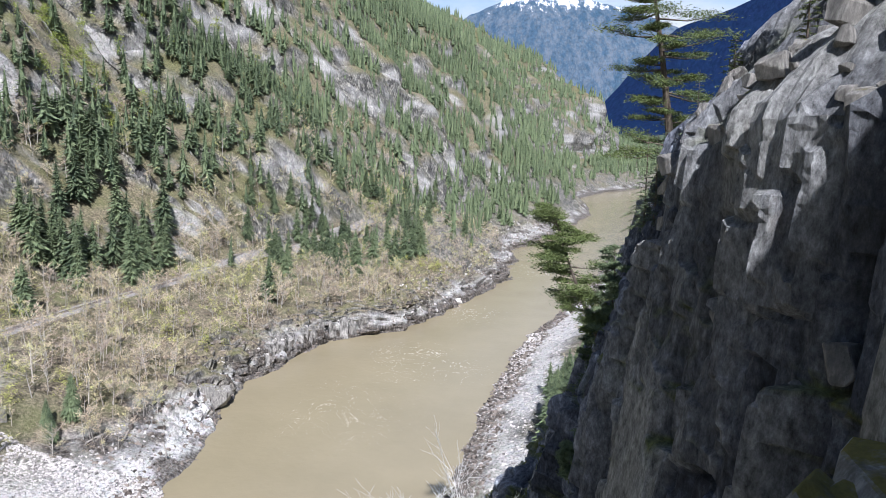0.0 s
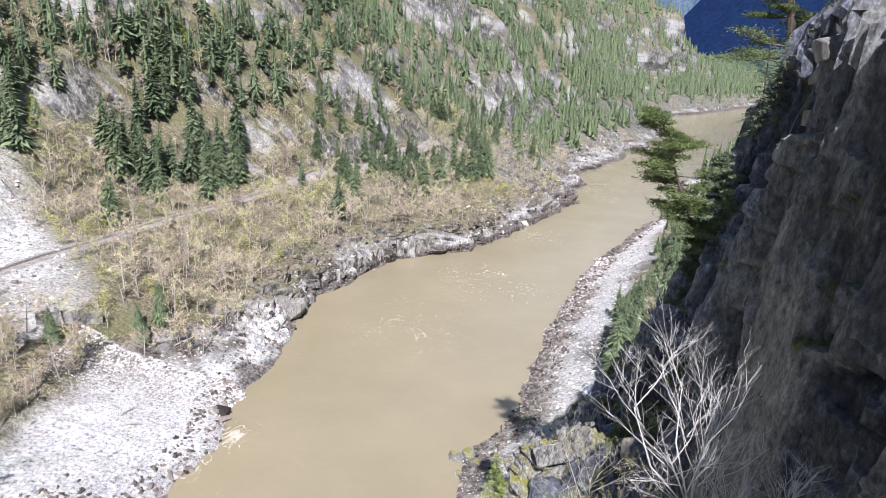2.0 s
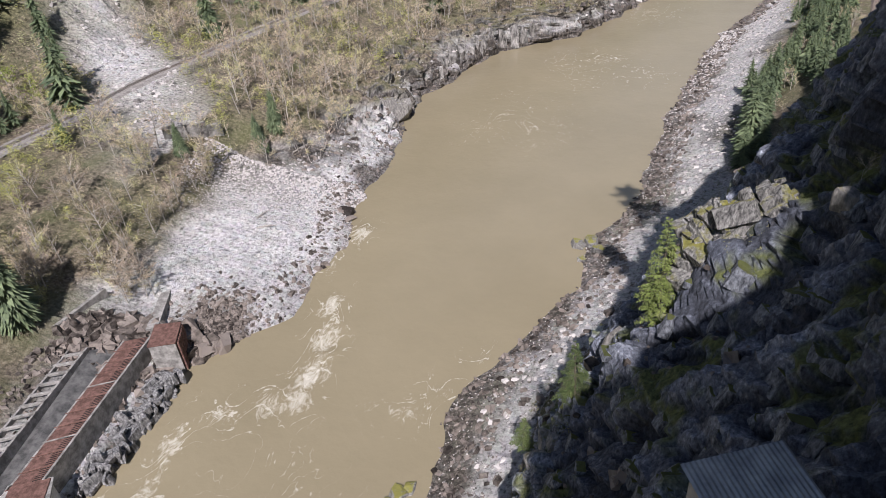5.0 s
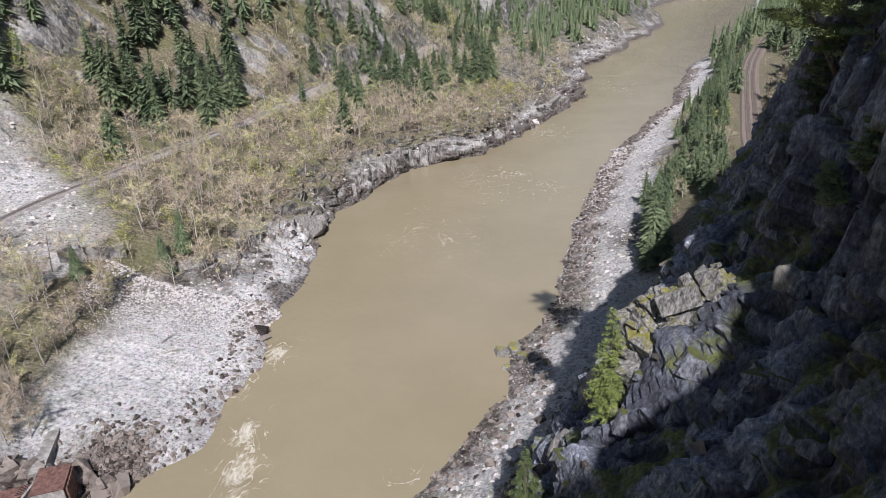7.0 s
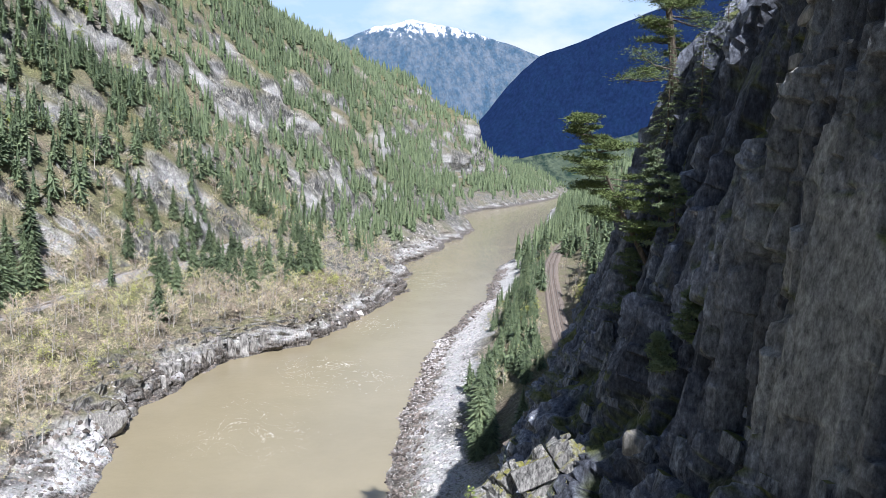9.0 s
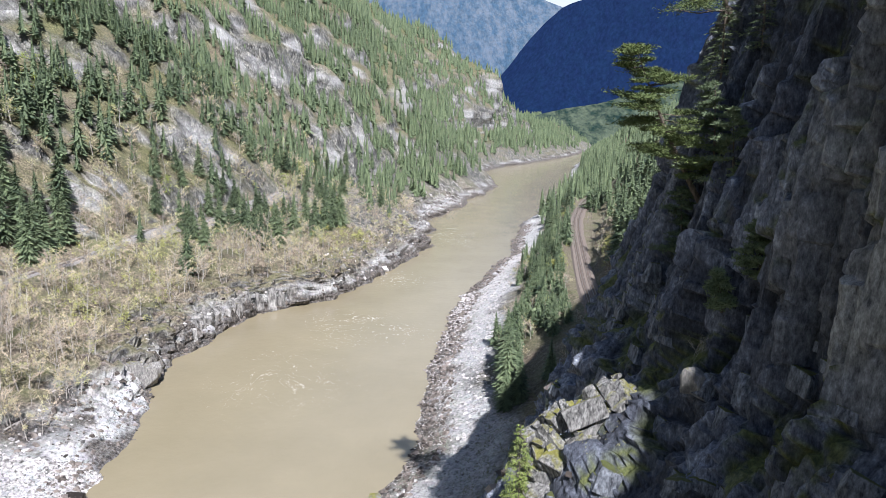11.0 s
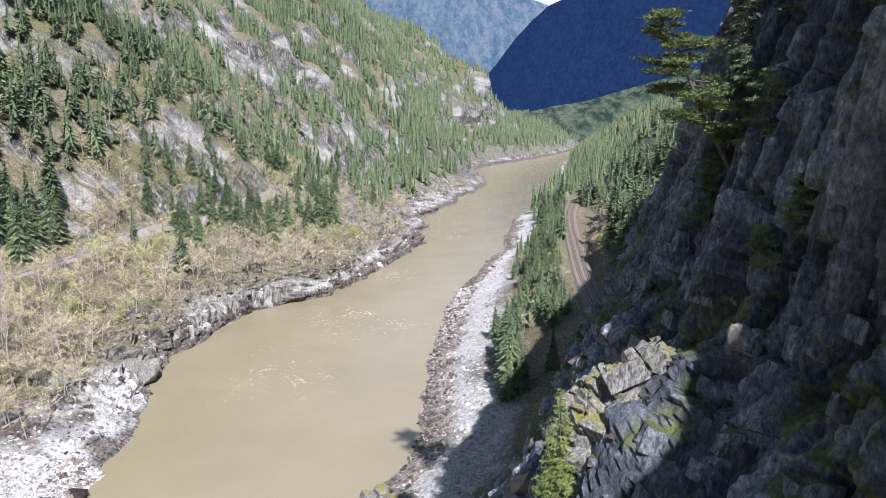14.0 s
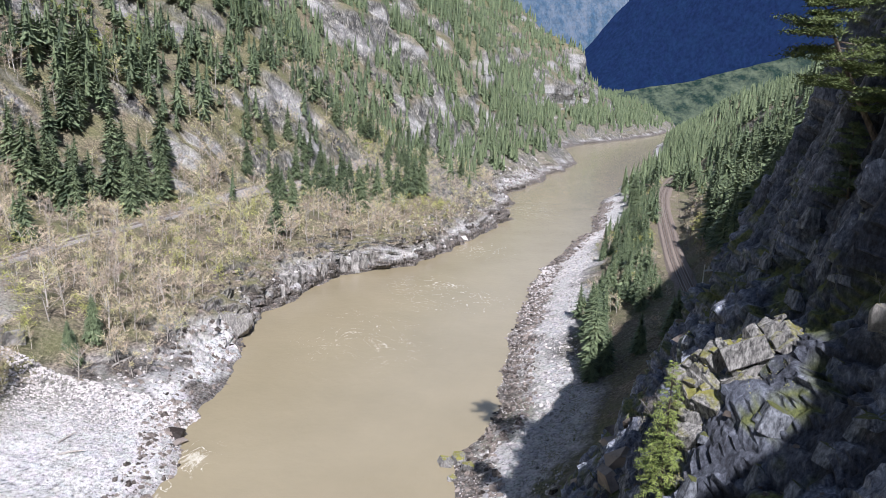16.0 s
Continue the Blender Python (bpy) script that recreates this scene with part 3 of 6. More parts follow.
    crags = np.clip((slope - 0.45) * 3 + 1.5 * rough(p, (34, 34, 22), 4, 141) - 0.9, 0, 0.5) * (~right) * np.clip((z - 36) / 10, 0, 1)
    pale *= np.where(right, 0.7, np.where(y > 215, 0.55, 1.0))
    bank = 0.55 * (~right) * (y > 205) * (y < 1200) * np.clip((14 + 5 * patchy - z) / 4, 0, 1) * np.clip((z - 2.5) / 1.5, 0, 1) * np.clip(0.75 + 0.9 * rough(p, 11, 3, 145), 0, 1)
    shelf = (~right) * (y > 195) * np.clip((312 - y) / 25, 0, 1) * np.clip((9 + 4 * patchy - z) / 3, 0, 1) * np.clip(0.9 + 0.6 * rough(p, 9, 3, 147), 0, 0.95)
    pale = np.maximum(np.maximum(np.maximum(pale, crags), bank), shelf)
    pale = np.clip(np.maximum(pale, np.maximum(fan, gully * (0.9 + 0.4 * patchy))), 0, 1)
    mossy = np.clip((rough(p, 5, 4, 131) - np.where(close & (z < 100), -0.02, 0.22)) * 3, 0, 1) * np.clip((0.8 - slope) * 3, 0, 1) * np.where(right & (y < 170) & (z > 8), 0.9, 0.25) * (z > 6)
    hillgreen = np.clip((z - 40) / 20, 0, 1) * np.clip((0.62 - slope) * 3, 0, 1) * np.clip(0.45 + 0.6 * rough(p, 30, 3, 151), 0, 0.8) * ~close
    mossy = np.maximum(mossy, hillgreen)
    edge = np.where(right, 3.3, np.where(y > 310, 6.5, 3.0)) + 1.9 * rough(p, 9, 3, 161)
    damp = np.clip((edge - z) / 2.0, 0, 1) * np.where(right, np.clip((y - 60) / 10, 0, 1), np.where((y > 125) & (y < 215), 0.35, 1.0))
    damp = np.maximum(damp, np.clip(rough(p, 12, 4, 171) * 3.0 - np.where(y < 310, 0.7, 0.1), 0, 1) * (z < 13) * (~right) * (y > 215))
    damp = np.maximum(damp, np.clip(1.6 * np.exp(-(((y - 127) / 13) ** 2) - ((x + 113) / 9) ** 2), 0, 1) * (~right) * np.clip(1.1 + rough(p, 4, 3, 177), 0, 1))
    algae = np.maximum(0.8 * right * (y > 60) * (y < 420) * np.clip((5.5 - z) / 3, 0, 1) * np.clip(1.6 * rough(p, 9, 3, 185) + 0.2, 0, 1), 1.0 * np.exp(-(((y - 215) / 22) ** 2)) * right * np.clip((6 - z) / 3, 0, 1) * np.clip(rough(p, 6, 3, 181) + 0.6, 0, 1))
    mossy = np.maximum(mossy, algae * 0.8)
    damp = np.where(close & (z > 26), pillar, damp)
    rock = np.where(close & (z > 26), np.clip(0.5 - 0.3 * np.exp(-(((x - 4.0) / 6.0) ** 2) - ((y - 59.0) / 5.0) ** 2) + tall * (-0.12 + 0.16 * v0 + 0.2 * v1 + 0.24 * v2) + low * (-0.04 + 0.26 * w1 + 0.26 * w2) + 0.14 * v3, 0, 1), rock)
    return p, np.stack([rock, pale, mossy, damp], 1)


POINTS, COVER = roughen()
SURFACE = POINTS.reshape(NV, NU, 3)


def ground_z(x, y):
    """The ground's height at a place, by the nearest cross-section."""
    i = int(np.clip(np.searchsorted(STATIONS, y), 1, NV - 1))
    w = (y - STATIONS[i - 1]) / (STATIONS[i] - STATIONS[i - 1])
    row = SURFACE[i - 1] * (1 - w) + SURFACE[i] * w
    return float(np.interp(x, np.maximum.accumulate(row[:, 0]), row[:, 2]))


def build_ground():
    i, j = np.meshgrid(np.arange(NV - 1), np.arange(NU - 1), indexing="ij")
    a = (i * NU + j).ravel()
    faces = np.stack([a, a + 1, a + NU + 1, a + NU], 1)
    me = mesh_of("ground", POINTS, faces, MAT_GROUND)
    me.materials.append(MAT_CLIFF)
    corner = POINTS[a]
    me.polygons.foreach_set("material_index", ((corner[:, 1] < 150) & (a % NU > NL + 3) & (corner[:, 2] > 26)).astype(np.int32))
    att = me.attributes.new("cover", "FLOAT_COLOR", "POINT")
    att.data.foreach_set("color", COVER.astype(np.float32).ravel())
    tagged(new("ground", me), "rocky canyon ground with forest floor and pale gravel", "ground", kind="structure")


build_ground()


def build_water():
    ys = np.concatenate([np.arange(-300, 40, 20.0), np.arange(40, 560, 2.5), np.arange(560, 3801, 20.0)])
    n = 50
    k = np.linspace(-0.05, 1.05, n)
    l, r = shore_x(LEFT_SHORE, ys), shore_x(RIGHT_SHORE, ys)
    x = l[:, None] + (r - l)[:, None] * k[None]
    v = np.stack([x, np.repeat(ys[:, None], n, 1), np.zeros_like(x)], -1).reshape(-1, 3)
    i, j = np.meshgrid(np.arange(len(ys) - 1), np.arange(n - 1), indexing="ij")
    a = (i * n + j).ravel()
    broken = np.full(len(v), 0.03)
    for cx, cy, sx, sy, w in RAPIDS:
        broken = np.maximum(broken, w * np.exp(-((v[:, 0] - cx) / (1.35 * sx)) ** 2 - ((v[:, 1] - cy) / (1.35 * sy)) ** 2))
    # standing waves where it breaks
    v[:, 2] += 0.9 * np.clip(broken - 0.35, 0, 1) * rough(v, 5, 3, 191)
    me = mesh_of("water", v, np.stack([a, a + 1, a + n + 1, a + n], 1), MAT_WATER, flat=False)
    att = me.attributes.new("broken", "FLOAT", "POINT")
    att.data.foreach_set("value", broken.astype(np.float32))
    tagged(new("water", me), "silty brown river with foam curls and eddies", "river", kind="structure")


# where the current breaks: place, extent and strength
RAPIDS = [(-85, 146, 4, 8, 0.95), (-81, 132, 5, 9, 1.0), (-80, 118, 5, 9, 1.05), (-80, 108, 5, 6, 1.0), (-87, 106, 6, 7, 0.85), (-97, 101, 8, 5, 0.8), (-105, 90, 4, 9, 0.9), (-104, 78, 4, 8, 0.85), (-110, 69, 7, 5, 0.9), (-108, 56, 6, 10, 0.8),
          (-52, 108, 7, 4, 0.8), (-44, 117, 6, 5, 0.75), (-36, 129, 5, 5, 0.6), (-88, 186, 4, 6, 1.0), (-92, 168, 3, 5, 0.8), (-75, 80, 16, 16, 0.35), (-20, 360, 14, 26, 0.55), (-9, 378, 12, 12, 0.6), (10, 350, 16, 20, 0.4), (-45, 290, 25, 30, 0.35), (20, 470, 20, 22, 0.45), (90, 660, 30, 60, 0.4)]
build_water()

# ---- plants: shapes ----
def tube(path, radii, sides=5):
    """A tapered tube along a path: verts, quads."""
    path = np.asarray(path, float)
    verts, faces = [], []
    for k, p in enumerate(path):
        d = path[min(k + 1, len(path) - 1)] - path[max(k - 1, 0)]
        d = d / (np.linalg.norm(d) + 1e-9)
        a = np.cross(d, (0.3, 0.9, 0.2))
        a /= np.linalg.norm(a) + 1e-9
        b = np.cross(d, a)
        for s in range(sides):
            w = 2 * math.pi * s / sides
            verts.append(p + radii[k] * (a * math.cos(w) + b * math.sin(w)))
    for k in range(len(path) - 1):
        for s in range(sides):
            t = (s + 1) % sides
            faces.append((k * sides + s, k * sides + t, (k + 1) * sides + t, (k + 1) * sides + s))
    return np.array(verts), np.array(faces)


def joined(pieces):
    verts, faces, n = [], [], 0
    for v, f in pieces:
        verts.append(v)
        faces.append(np.asarray(f) + n)
        n += len(v)
    return np.concatenate(verts), np.concatenate(faces)


def leafy_crown(rng, count, low=0.2, spread_=0.3, leaf=0.045):
    """Clumps of small leaves in an uneven crown of height 1."""
    verts, faces = [], []
    lumps = [(rng.random() * 6.28, low + (1 - low) * rng.random(), spread_ * rng.random() ** 0.5, 0.08 + 0.1 * rng.random()) for _ in range(14)]
    for _ in range(count):
        w, t, o, r = rng.choice(lumps)
        o *= math.sin(math.pi * min(1, max(0.1, (t - low) / (1 - low) * 0.8 + 0.2)))
        p = np.array([o * math.cos(w), o * math.sin(w), t * 0.92]) + r * np.array([rng.gauss(0, 0.6), rng.gauss(0, 0.6), rng.gauss(0, 0.5)])
        a = np.array([rng.gauss(0, 1), rng.gauss(0, 1), rng.gauss(0, 0.6)])
        a *= leaf / (np.linalg.norm(a) + 1e-9)
        b = np.cross(a, (rng.gauss(0, 1), rng.gauss(0, 1), rng.gauss(0, 1)))
        b *= leaf * 0.6 / (np.linalg.norm(b) + 1e-9)
        n = len(verts)
        verts += [p - a, p + b, p + a]
        faces.append((n, n + 1, n + 2))
    return np.array(verts), np.array(faces)


def conifer(rng, boughs, slim=0.2, bare=0.05, fine=1.0):
    """A fir crown of height 1: single drooping boughs set all round a slim dark core."""
    verts, faces = [], []
    for w in range(5):
        a, b = 1.2566 * w, 1.2566 * (w + 1)
        n = len(verts)
        verts += [np.array([0, 0, 0.97]), np.array([math.cos(a) * slim * 0.4, math.sin(a) * slim * 0.4, bare + 0.02]), np.array([math.cos(b) * slim * 0.4, math.sin(b) * slim * 0.4, bare + 0.02])]
        faces.append((n, n + 1, n + 2))
    gaps = [rng.random() for _ in range(3)]
    for k in range(boughs):
        t = ((k + rng.random()) / boughs) ** 1.25
        h = bare + (0.985 - bare) * t
        l = (slim * (1 - t) ** 0.82 + 0.012) * rng.uniform(0.62, 1.15) * (0.75 if any(abs(t - g) < 0.025 for g in gaps) else 1.0)
        if t < 0.07:
            l *= 0.75
        w = k * 2.39996 + rng.gauss(0, 0.3)
        d, q = np.array([math.cos(w), math.sin(w), 0.0]), np.array([-math.sin(w), math.cos(w), 0.0])
        roll = rng.gauss(0, 0.45)
        s = (q * math.cos(roll) + np.array([0, 0, math.sin(roll)])) * l * fine * rng.uniform(0.14, 0.24)
        root = d * l * (0.22 if fine == 1.0 else rng.uniform(0.3, 0.7)) + np.array([0, 0, h + 0.1 * l])
        n = len(verts)
        verts += [root - s, root + s, d * l + np.array([0, 0, h - l * rng.uniform(0.08, 0.5) * (1 - 0.7 * t)])]
        faces.append((n, n + 1, n + 2))
    return np.array(verts), np.array(faces)


def broom_tree(rng, limbs, twigs, wide=0.0042, sides=3, r=0.012):
    """A leafless tree of height 1: stem and rising limbs, and the haze of twigs about them."""
    wood = [tube([(0, 0, -0.03), (rng.gauss(0, 0.02), rng.gauss(0, 0.02), 0.45), (rng.gauss(0, 0.04), rng.gauss(0, 0.04), 0.92)], [r, r * 0.7, r * 0.2], sides)]
    lines = [(np.array([0, 0, 0.45]), np.array([rng.gauss(0, 0.05), rng.gauss(0, 0.05), 0.98]))]
    for k in range(limbs):
        t, w, l = 0.22 + 0.46 * (k + rng.random()) / limbs, rng.random() * 6.283, rng.uniform(0.2, 0.4)
        out = rng.uniform(0.5, 1.05)
        a = np.array([0, 0, t])
        b = a + l * np.array([math.cos(w) * out, math.sin(w) * out, 1.0 - 0.4 * out])
        lines.append((a + (b - a) * 0.35, b))
        wood.append(tube([a, b], [r * 0.5, r * 0.12], 3))
    verts, faces = [], []
    for _ in range(twigs):
        a, b = rng.choice(lines)
        p = a + (b - a) * rng.random() + np.array([rng.gauss(0, 0.02), rng.gauss(0, 0.02), rng.gauss(0, 0.02)])
        d = (b - a) / (np.linalg.norm(b - a) + 1e-9) + np.array([rng.gauss(0, 0.8), rng.gauss(0, 0.8), rng.gauss(0.1, 0.5)])
        d /= np.linalg.norm(d) + 1e-9
        q = np.cross(d, (rng.gauss(0, 1), rng.gauss(0, 1), rng.gauss(0, 1)))
        q /= np.linalg.norm(q) + 1e-9
        l, wd, n = rng.uniform(0.05, 0.12), wide * rng.uniform(0.6, 1.4), len(verts)
        verts += [p - q * wd, p + q * wd, p + d * l]
        faces.append((n, n + 1, n + 2))
    return joined(wood), (np.array(verts), np.array(faces))


rng = random.Random(11)
STEM = tube([(0, 0, -0.06), (0, 0, 0.5), (0, 0, 0.97)], [0.017, 0.010, 0.002], 5)
FIRS = [(mesh_of("fir_trunk", *STEM, MAT_BARK), mesh_of("fir_crown", *conifer(rng, 640, 0.14 + 0.02 * k, 0.03), MAT_FIR)) for k in range(5)]
FIR_NEAR = (FIRS[0][0], mesh_of("fir_crown", *conifer(rng, 2600, 0.17, 0.03, 0.6), MAT_FIR))
GROVES = []
for k in range(6):
    wood, haze = broom_tree(rng, 12, 520, 0.0032, 4)
    if k >= 4:
        haze = leafy_crown(rng, 620, 0.25, 0.3, 0.026)
    GROVES.append((mesh_of("limbs", *wood, MAT_PALEBARK), mesh_of("twigs" if k < 4 else "leaves", *haze, MAT_BUD if k < 4 else MAT_YELLOW)))


def tree_thing(kind, meshes, x, y, h, label, group, lean=0.0, fat=1.0, z=None):
    base = new(kind)
    base.empty_display_size = 0.5
    z = ground_z(x, y) - 0.3 if z is None else z
    turn = rng.random() * 360
    base.matrix_world = pose(x, y, z, lean * rng.gauss(0, 1), lean * rng.gauss(0, 1), turn) @ Matrix.Diagonal((h * fat, h * fat, h, 1))
    tagged(base, label, "tree", group)
    part("trunk", meshes[0], base)
    part("crown", meshes[1], base)
    return base


# ---- plants: where they stand ----
FIR_LABEL = "dark green fir on the rocky canyon side"
TALL_FIRS = [(-156, 109, 33), (-163, 104, 18), (-160, 200, 15), (-139, 222, 14), (-143, 226, 12), (-106, 392, 33), (-101, 420, 26), (-176, 408, 31), (-202, 309, 28), (-85, 479, 33), (-71, 450, 30), (-62, 464, 31), (-53, 490, 34),
             (-45, 525, 35), (-31, 534, 34), (-19, 554, 36), (22, 674, 26), (47, 767, 27), (170, 1065, 32), (-138, 234, 19), (-78, 468, 29), (-66, 482, 30), (-38, 515, 31), (-26, 545, 33)]
grove_rng = random.Random(21)
TALL_FIRS += [(grove_rng.uniform(-236, -178), grove_rng.uniform(352, 425), grove_rng.uniform(27, 39)) for _ in range(30)]
for _ in range(95):
    y = grove_rng.uniform(150, 330)
    x = -230 - max(0.0, y - 175) * 0.62 - 80 * grove_rng.random() ** 1.3
    if abs(y - (250 + (-210 - x) * 0.9)) > 34:
        TALL_FIRS.append((x, y, grove_rng.uniform(22, 36)))
for _ in range(60):
    y = grove_rng.uniform(455, 800)
    TALL_FIRS.append((shore_run(LEFT_SHORE, y) - grove_rng.uniform(88, 165), y, grove_rng.uniform(18, 31)))
for x, y, h in TALL_FIRS:
    tree_thing("fir_tree", FIR_NEAR if y < 240 and x > -170 else rng.choice(FIRS), x, y, h, "tall dark fir standing above the river bank", "firs above the river", 1.0, 1.3)
BANK_FIRS = [(44, 237, 21), (47, 250, 22), (51, 267, 21), (56, 280, 18), (61, 292, 19), (68, 306, 17), (75, 321, 19), (83, 340, 16), (91, 359, 20), (99, 374, 17), (105, 387, 18), (118, 420, 18),
             (134, 465, 19), (150, 510, 20), (74, 275, 16), (210, 644, 30), (200, 670, 22), (170, 580, 22), (112, 385, 15), (40, 226, 14), (160, 540, 20), (185, 620, 22), (125, 445, 17), (143, 490, 17)]
for x, y, h in BANK_FIRS:
    tree_thing("fir_tree", rng.choice(FIRS), x, y, h * 1.2, "green fir between the gravel bank and the railway", "firs along the railway", 1.0, 1.4)


def seeded(count, y0, y1, d0, d1, bank, seed, thin=0.0, lumps=60, power=1.0):
    """Random standing places on a bank: stations y, distances from the shore; thinned by large patches."""
    r = np.random.RandomState(seed)
    y = y0 + (y1 - y0) * r.rand(count) ** power
    d = d0 + (d1 - d0) * r.rand(count)
    x = shore_x(LEFT_SHORE, y) - d if bank == "far" else shore_x(RIGHT_SHORE, y) + d
    p = np.stack([x, y, np.zeros(count)], 1)
    keep = rough(p, lumps, 3, seed) > thin
    return [(float(a), float(b), float(c)) for a, b, c, k in zip(x, y, d, keep) if k]


def off_track(x, y):
    xl = np.interp(y, [p[1] for p in LEFT_RAIL], [p[0] for p in LEFT_RAIL])
    xr = np.interp(y, [p[1] for p in RIGHT_RAIL], [p[0] for p in RIGHT_RAIL])
    gully = y > 200 and x < -165 and abs(y - (250 + (-210 - x) * 0.9)) < 24 + 6 * math.sin(x * 0.2)
    fan = 134 < y < 212 and x > -143
    return abs(x - xl) > 5 and (abs(x - xr) > 8 or y < 230) and not gully and not fan


LEFT_RAIL = [(-232, 60), (-223, 137), (-218, 180), (-208, 232), (-196, 282), (-182, 336), (-168, 380), (-140, 450), (-103, 525), (-50, 640), (4, 755), (60, 860)]
RIGHT_RAIL = [(72, 190), (86, 240), (99, 288), (114, 341), (130, 390), (146, 439), (168, 505), (192, 570), (222, 640), (255, 711), (300, 790), (345, 880)]

# firs of the hillside across the river: the nearest ones singly, the rest as one forest
hillside = [(x, y) for x, y, d in seeded(13500, 130, 1500, 104, 560, "far", 5, -0.75, 24, 1.2) + seeded(5200, 1150, 3700, 24, 560, "far", 6, -1.3, 90, 0.8) + seeded(2400, 1200, 2400, 300, 1080, "far", 11, -1.3, 90) + seeded(1300, 2200, 3790, 60, 900, "far", 18, -1.5, 90) + seeded(2400, 1250, 2500, 34, 150, "far", 12, -0.7, 40) + seeded(2600, 850, 1950, 70, 420, "far", 19, -0.8, 50) + seeded(800, 620, 1250, 34, 110, "far", 20, -0.2, 45) if off_track(x, y)]
bench = [(x, y) for x, y, d in seeded(130, 60, 1000, 40, 115, "far", 7, 0.2, 40) if off_track(x, y) and y > 225] + [(x, y) for x, y, d in seeded(260, 430, 1000, 60, 150, "far", 13, -0.3, 40) if off_track(x, y)]
slope = [(x, y) for x, y, d in seeded(2600, 300, 3600, 92, 420, "near", 8, -0.9, 60, 1.7) if off_track(x, y)] + [(x, y) for x, y, d in seeded(900, 600, 2300, 24, 95, "near", 9, -0.8, 40) if off_track(x, y)] + [(x, y) for x, y, d in seeded(420, 222, 640, 32, 66, "near", 10, -0.5, 30) if off_track(x, y)]


def fir_share(x, y, z):
    """How thickly firs stand: few on the benches of bare trees, more on the steep ground above."""
    if x > -60 + 0.5 * max(0.0, y - 400):
        return 1.0
    if y > 640:
        return 0.85 if z > 60 else 0.55
    if y < 345 and x < -226 - max(0.0, y - 175) * 0.62:
        return 1.0
    clump = smooth_noise(np.array([[x, y, 0.0]]), 30, 88)[0]
    return float(np.clip((z - (66 if y < 560 else 46)) / 50, 0.05, 0.95) + 0.35 * clump * (z > 62))


def cliff_here(x, y):
    i = int(np.clip(np.searchsorted(STATIONS, y), 1, NV - 1))
    j = int(np.argmin(np.abs(SURFACE[i, :, 0] - x)))
    return COVER[i * NU + j, 0]


forest, single = [], 0
order = sorted(hillside + bench + slope, key=lambda p: (p[0] + 12) ** 2 + p[1] ** 2)
for x, y in order:
    if cliff_here(x, y) > 0.85 and rng.random() < 0.6:
        continue
    z = ground_z(x, y)
    if z < 7 or z > 950 or (1270 < y < 1402 and 150 < x < 212) or rng.random() > fir_share(x, y, z) or (x + 265) ** 2 + (y - 475) ** 2 < 38 ** 2 and rng.random() < 0.7:
        continue
    if x > shore_run(LEFT_SHORE, y) + 20:
        h = rng.uniform(9, 19) if z < 28 and y < 700 else rng.uniform(20, 36)
    else:
        h = 12 + 18 * rng.random() ** 1.2 if z > 130 else 14 + 20 * rng.random() ** 1.2
    if single < 60:
        single += 1
        tree_thing("fir_tree", rng.choice(FIRS), x, y, h, FIR_LABEL, "firs of the canyon sides", 1.5, rng.uniform(1.1, 1.45))
    else:
        forest.append((x, y, z - 0.5, h))


def scatter(name, shapes, places, mats, label, category, seed, fat=(0.9, 1.3), tilt=0.03):
    """One mesh of many copies of the shapes at places (x, y, z, height)."""
    r = np.random.RandomState(seed)
    groups = [[] for _ in shapes]
    for p in places:
        groups[r.randint(len(shapes))].append(p)
    verts, faces, n = [], [], 0
    for (sv, sf), some in zip(shapes, groups):
        if not some:
            continue
        some = np.array(some)
        w, h, f = r.rand(len(some)) * 6.283, some[:, 3], fat[0] + (fat[1] - fat[0]) * r.rand(len(some))
        c, s = np.cos(w)[:, None], np.sin(w)[:, None]
        x = (sv[None, :, 0] * c - sv[None, :, 1] * s) * (h * f)[:, None]
        y = (sv[None, :, 0] * s + sv[None, :, 1] * c) * (h * f)[:, None]
        z = sv[None, :, 2] * h[:, None]
        x = x + z * (r.randn(len(some), 1) * tilt)
        v = np.stack([x + some[:, 0:1], y + some[:, 1:2], z + some[:, 2:3]], -1)
        verts.append(v.reshape(-1, 3))
        base = n + np.arange(len(some)) * len(sv)
        faces.append((sf[None] + base[:, None, None]).reshape(-1, sf.shape[1]))
        n += len(some) * len(sv)
    me = mesh_of(name, np.concatenate(verts), np.concatenate(faces), mats)
    return tagged(new(name, me), label, category, kind="stuff")


FINE_FIRS = [conifer(rng, 230, 0.16 + 0.018 * k, 0.03) for k in range(6)]
FAR_FIRS = [conifer(rng, 105, 0.17 + 0.018 * k, 0.04) for k in range(6)]
DISTANT_FIRS = [conifer(rng, 42, 0.185 + 0.018 * k) for k in range(5)]
farthest = [p for p in forest if p[1] > 1300]
beyond = [p for p in forest if p[1] <= 1300 and (p[1] > 640 or p[2] > 260)]
forest = [p for p in forest if p[1] <= 640 and p[2] <= 260]
closer = [p for p in forest if (p[0] + 12) ** 2 + p[1] ** 2 < 440 ** 2]
forest = [p for p in forest if (p[0] + 12) ** 2 + p[1] ** 2 >= 440 ** 2]
scatter("fir_forest", FAR_FIRS, forest, MAT_FIR, "dense dark fir forest on steep canyon hillsides", "forest", 3, (1.05, 1.5))
scatter("valley_fir_forest", [conifer(rng, 13, 0.22) for _ in range(3)], farthest, MAT_FIR, "fir forest far down the valley", "forest", 14, (1.5, 2.1))
scatter("lower_fir_forest", FINE_FIRS, closer, MAT_FIR, "tall dark firs on the lower canyon side", "forest", 15, (1.05, 1.5))
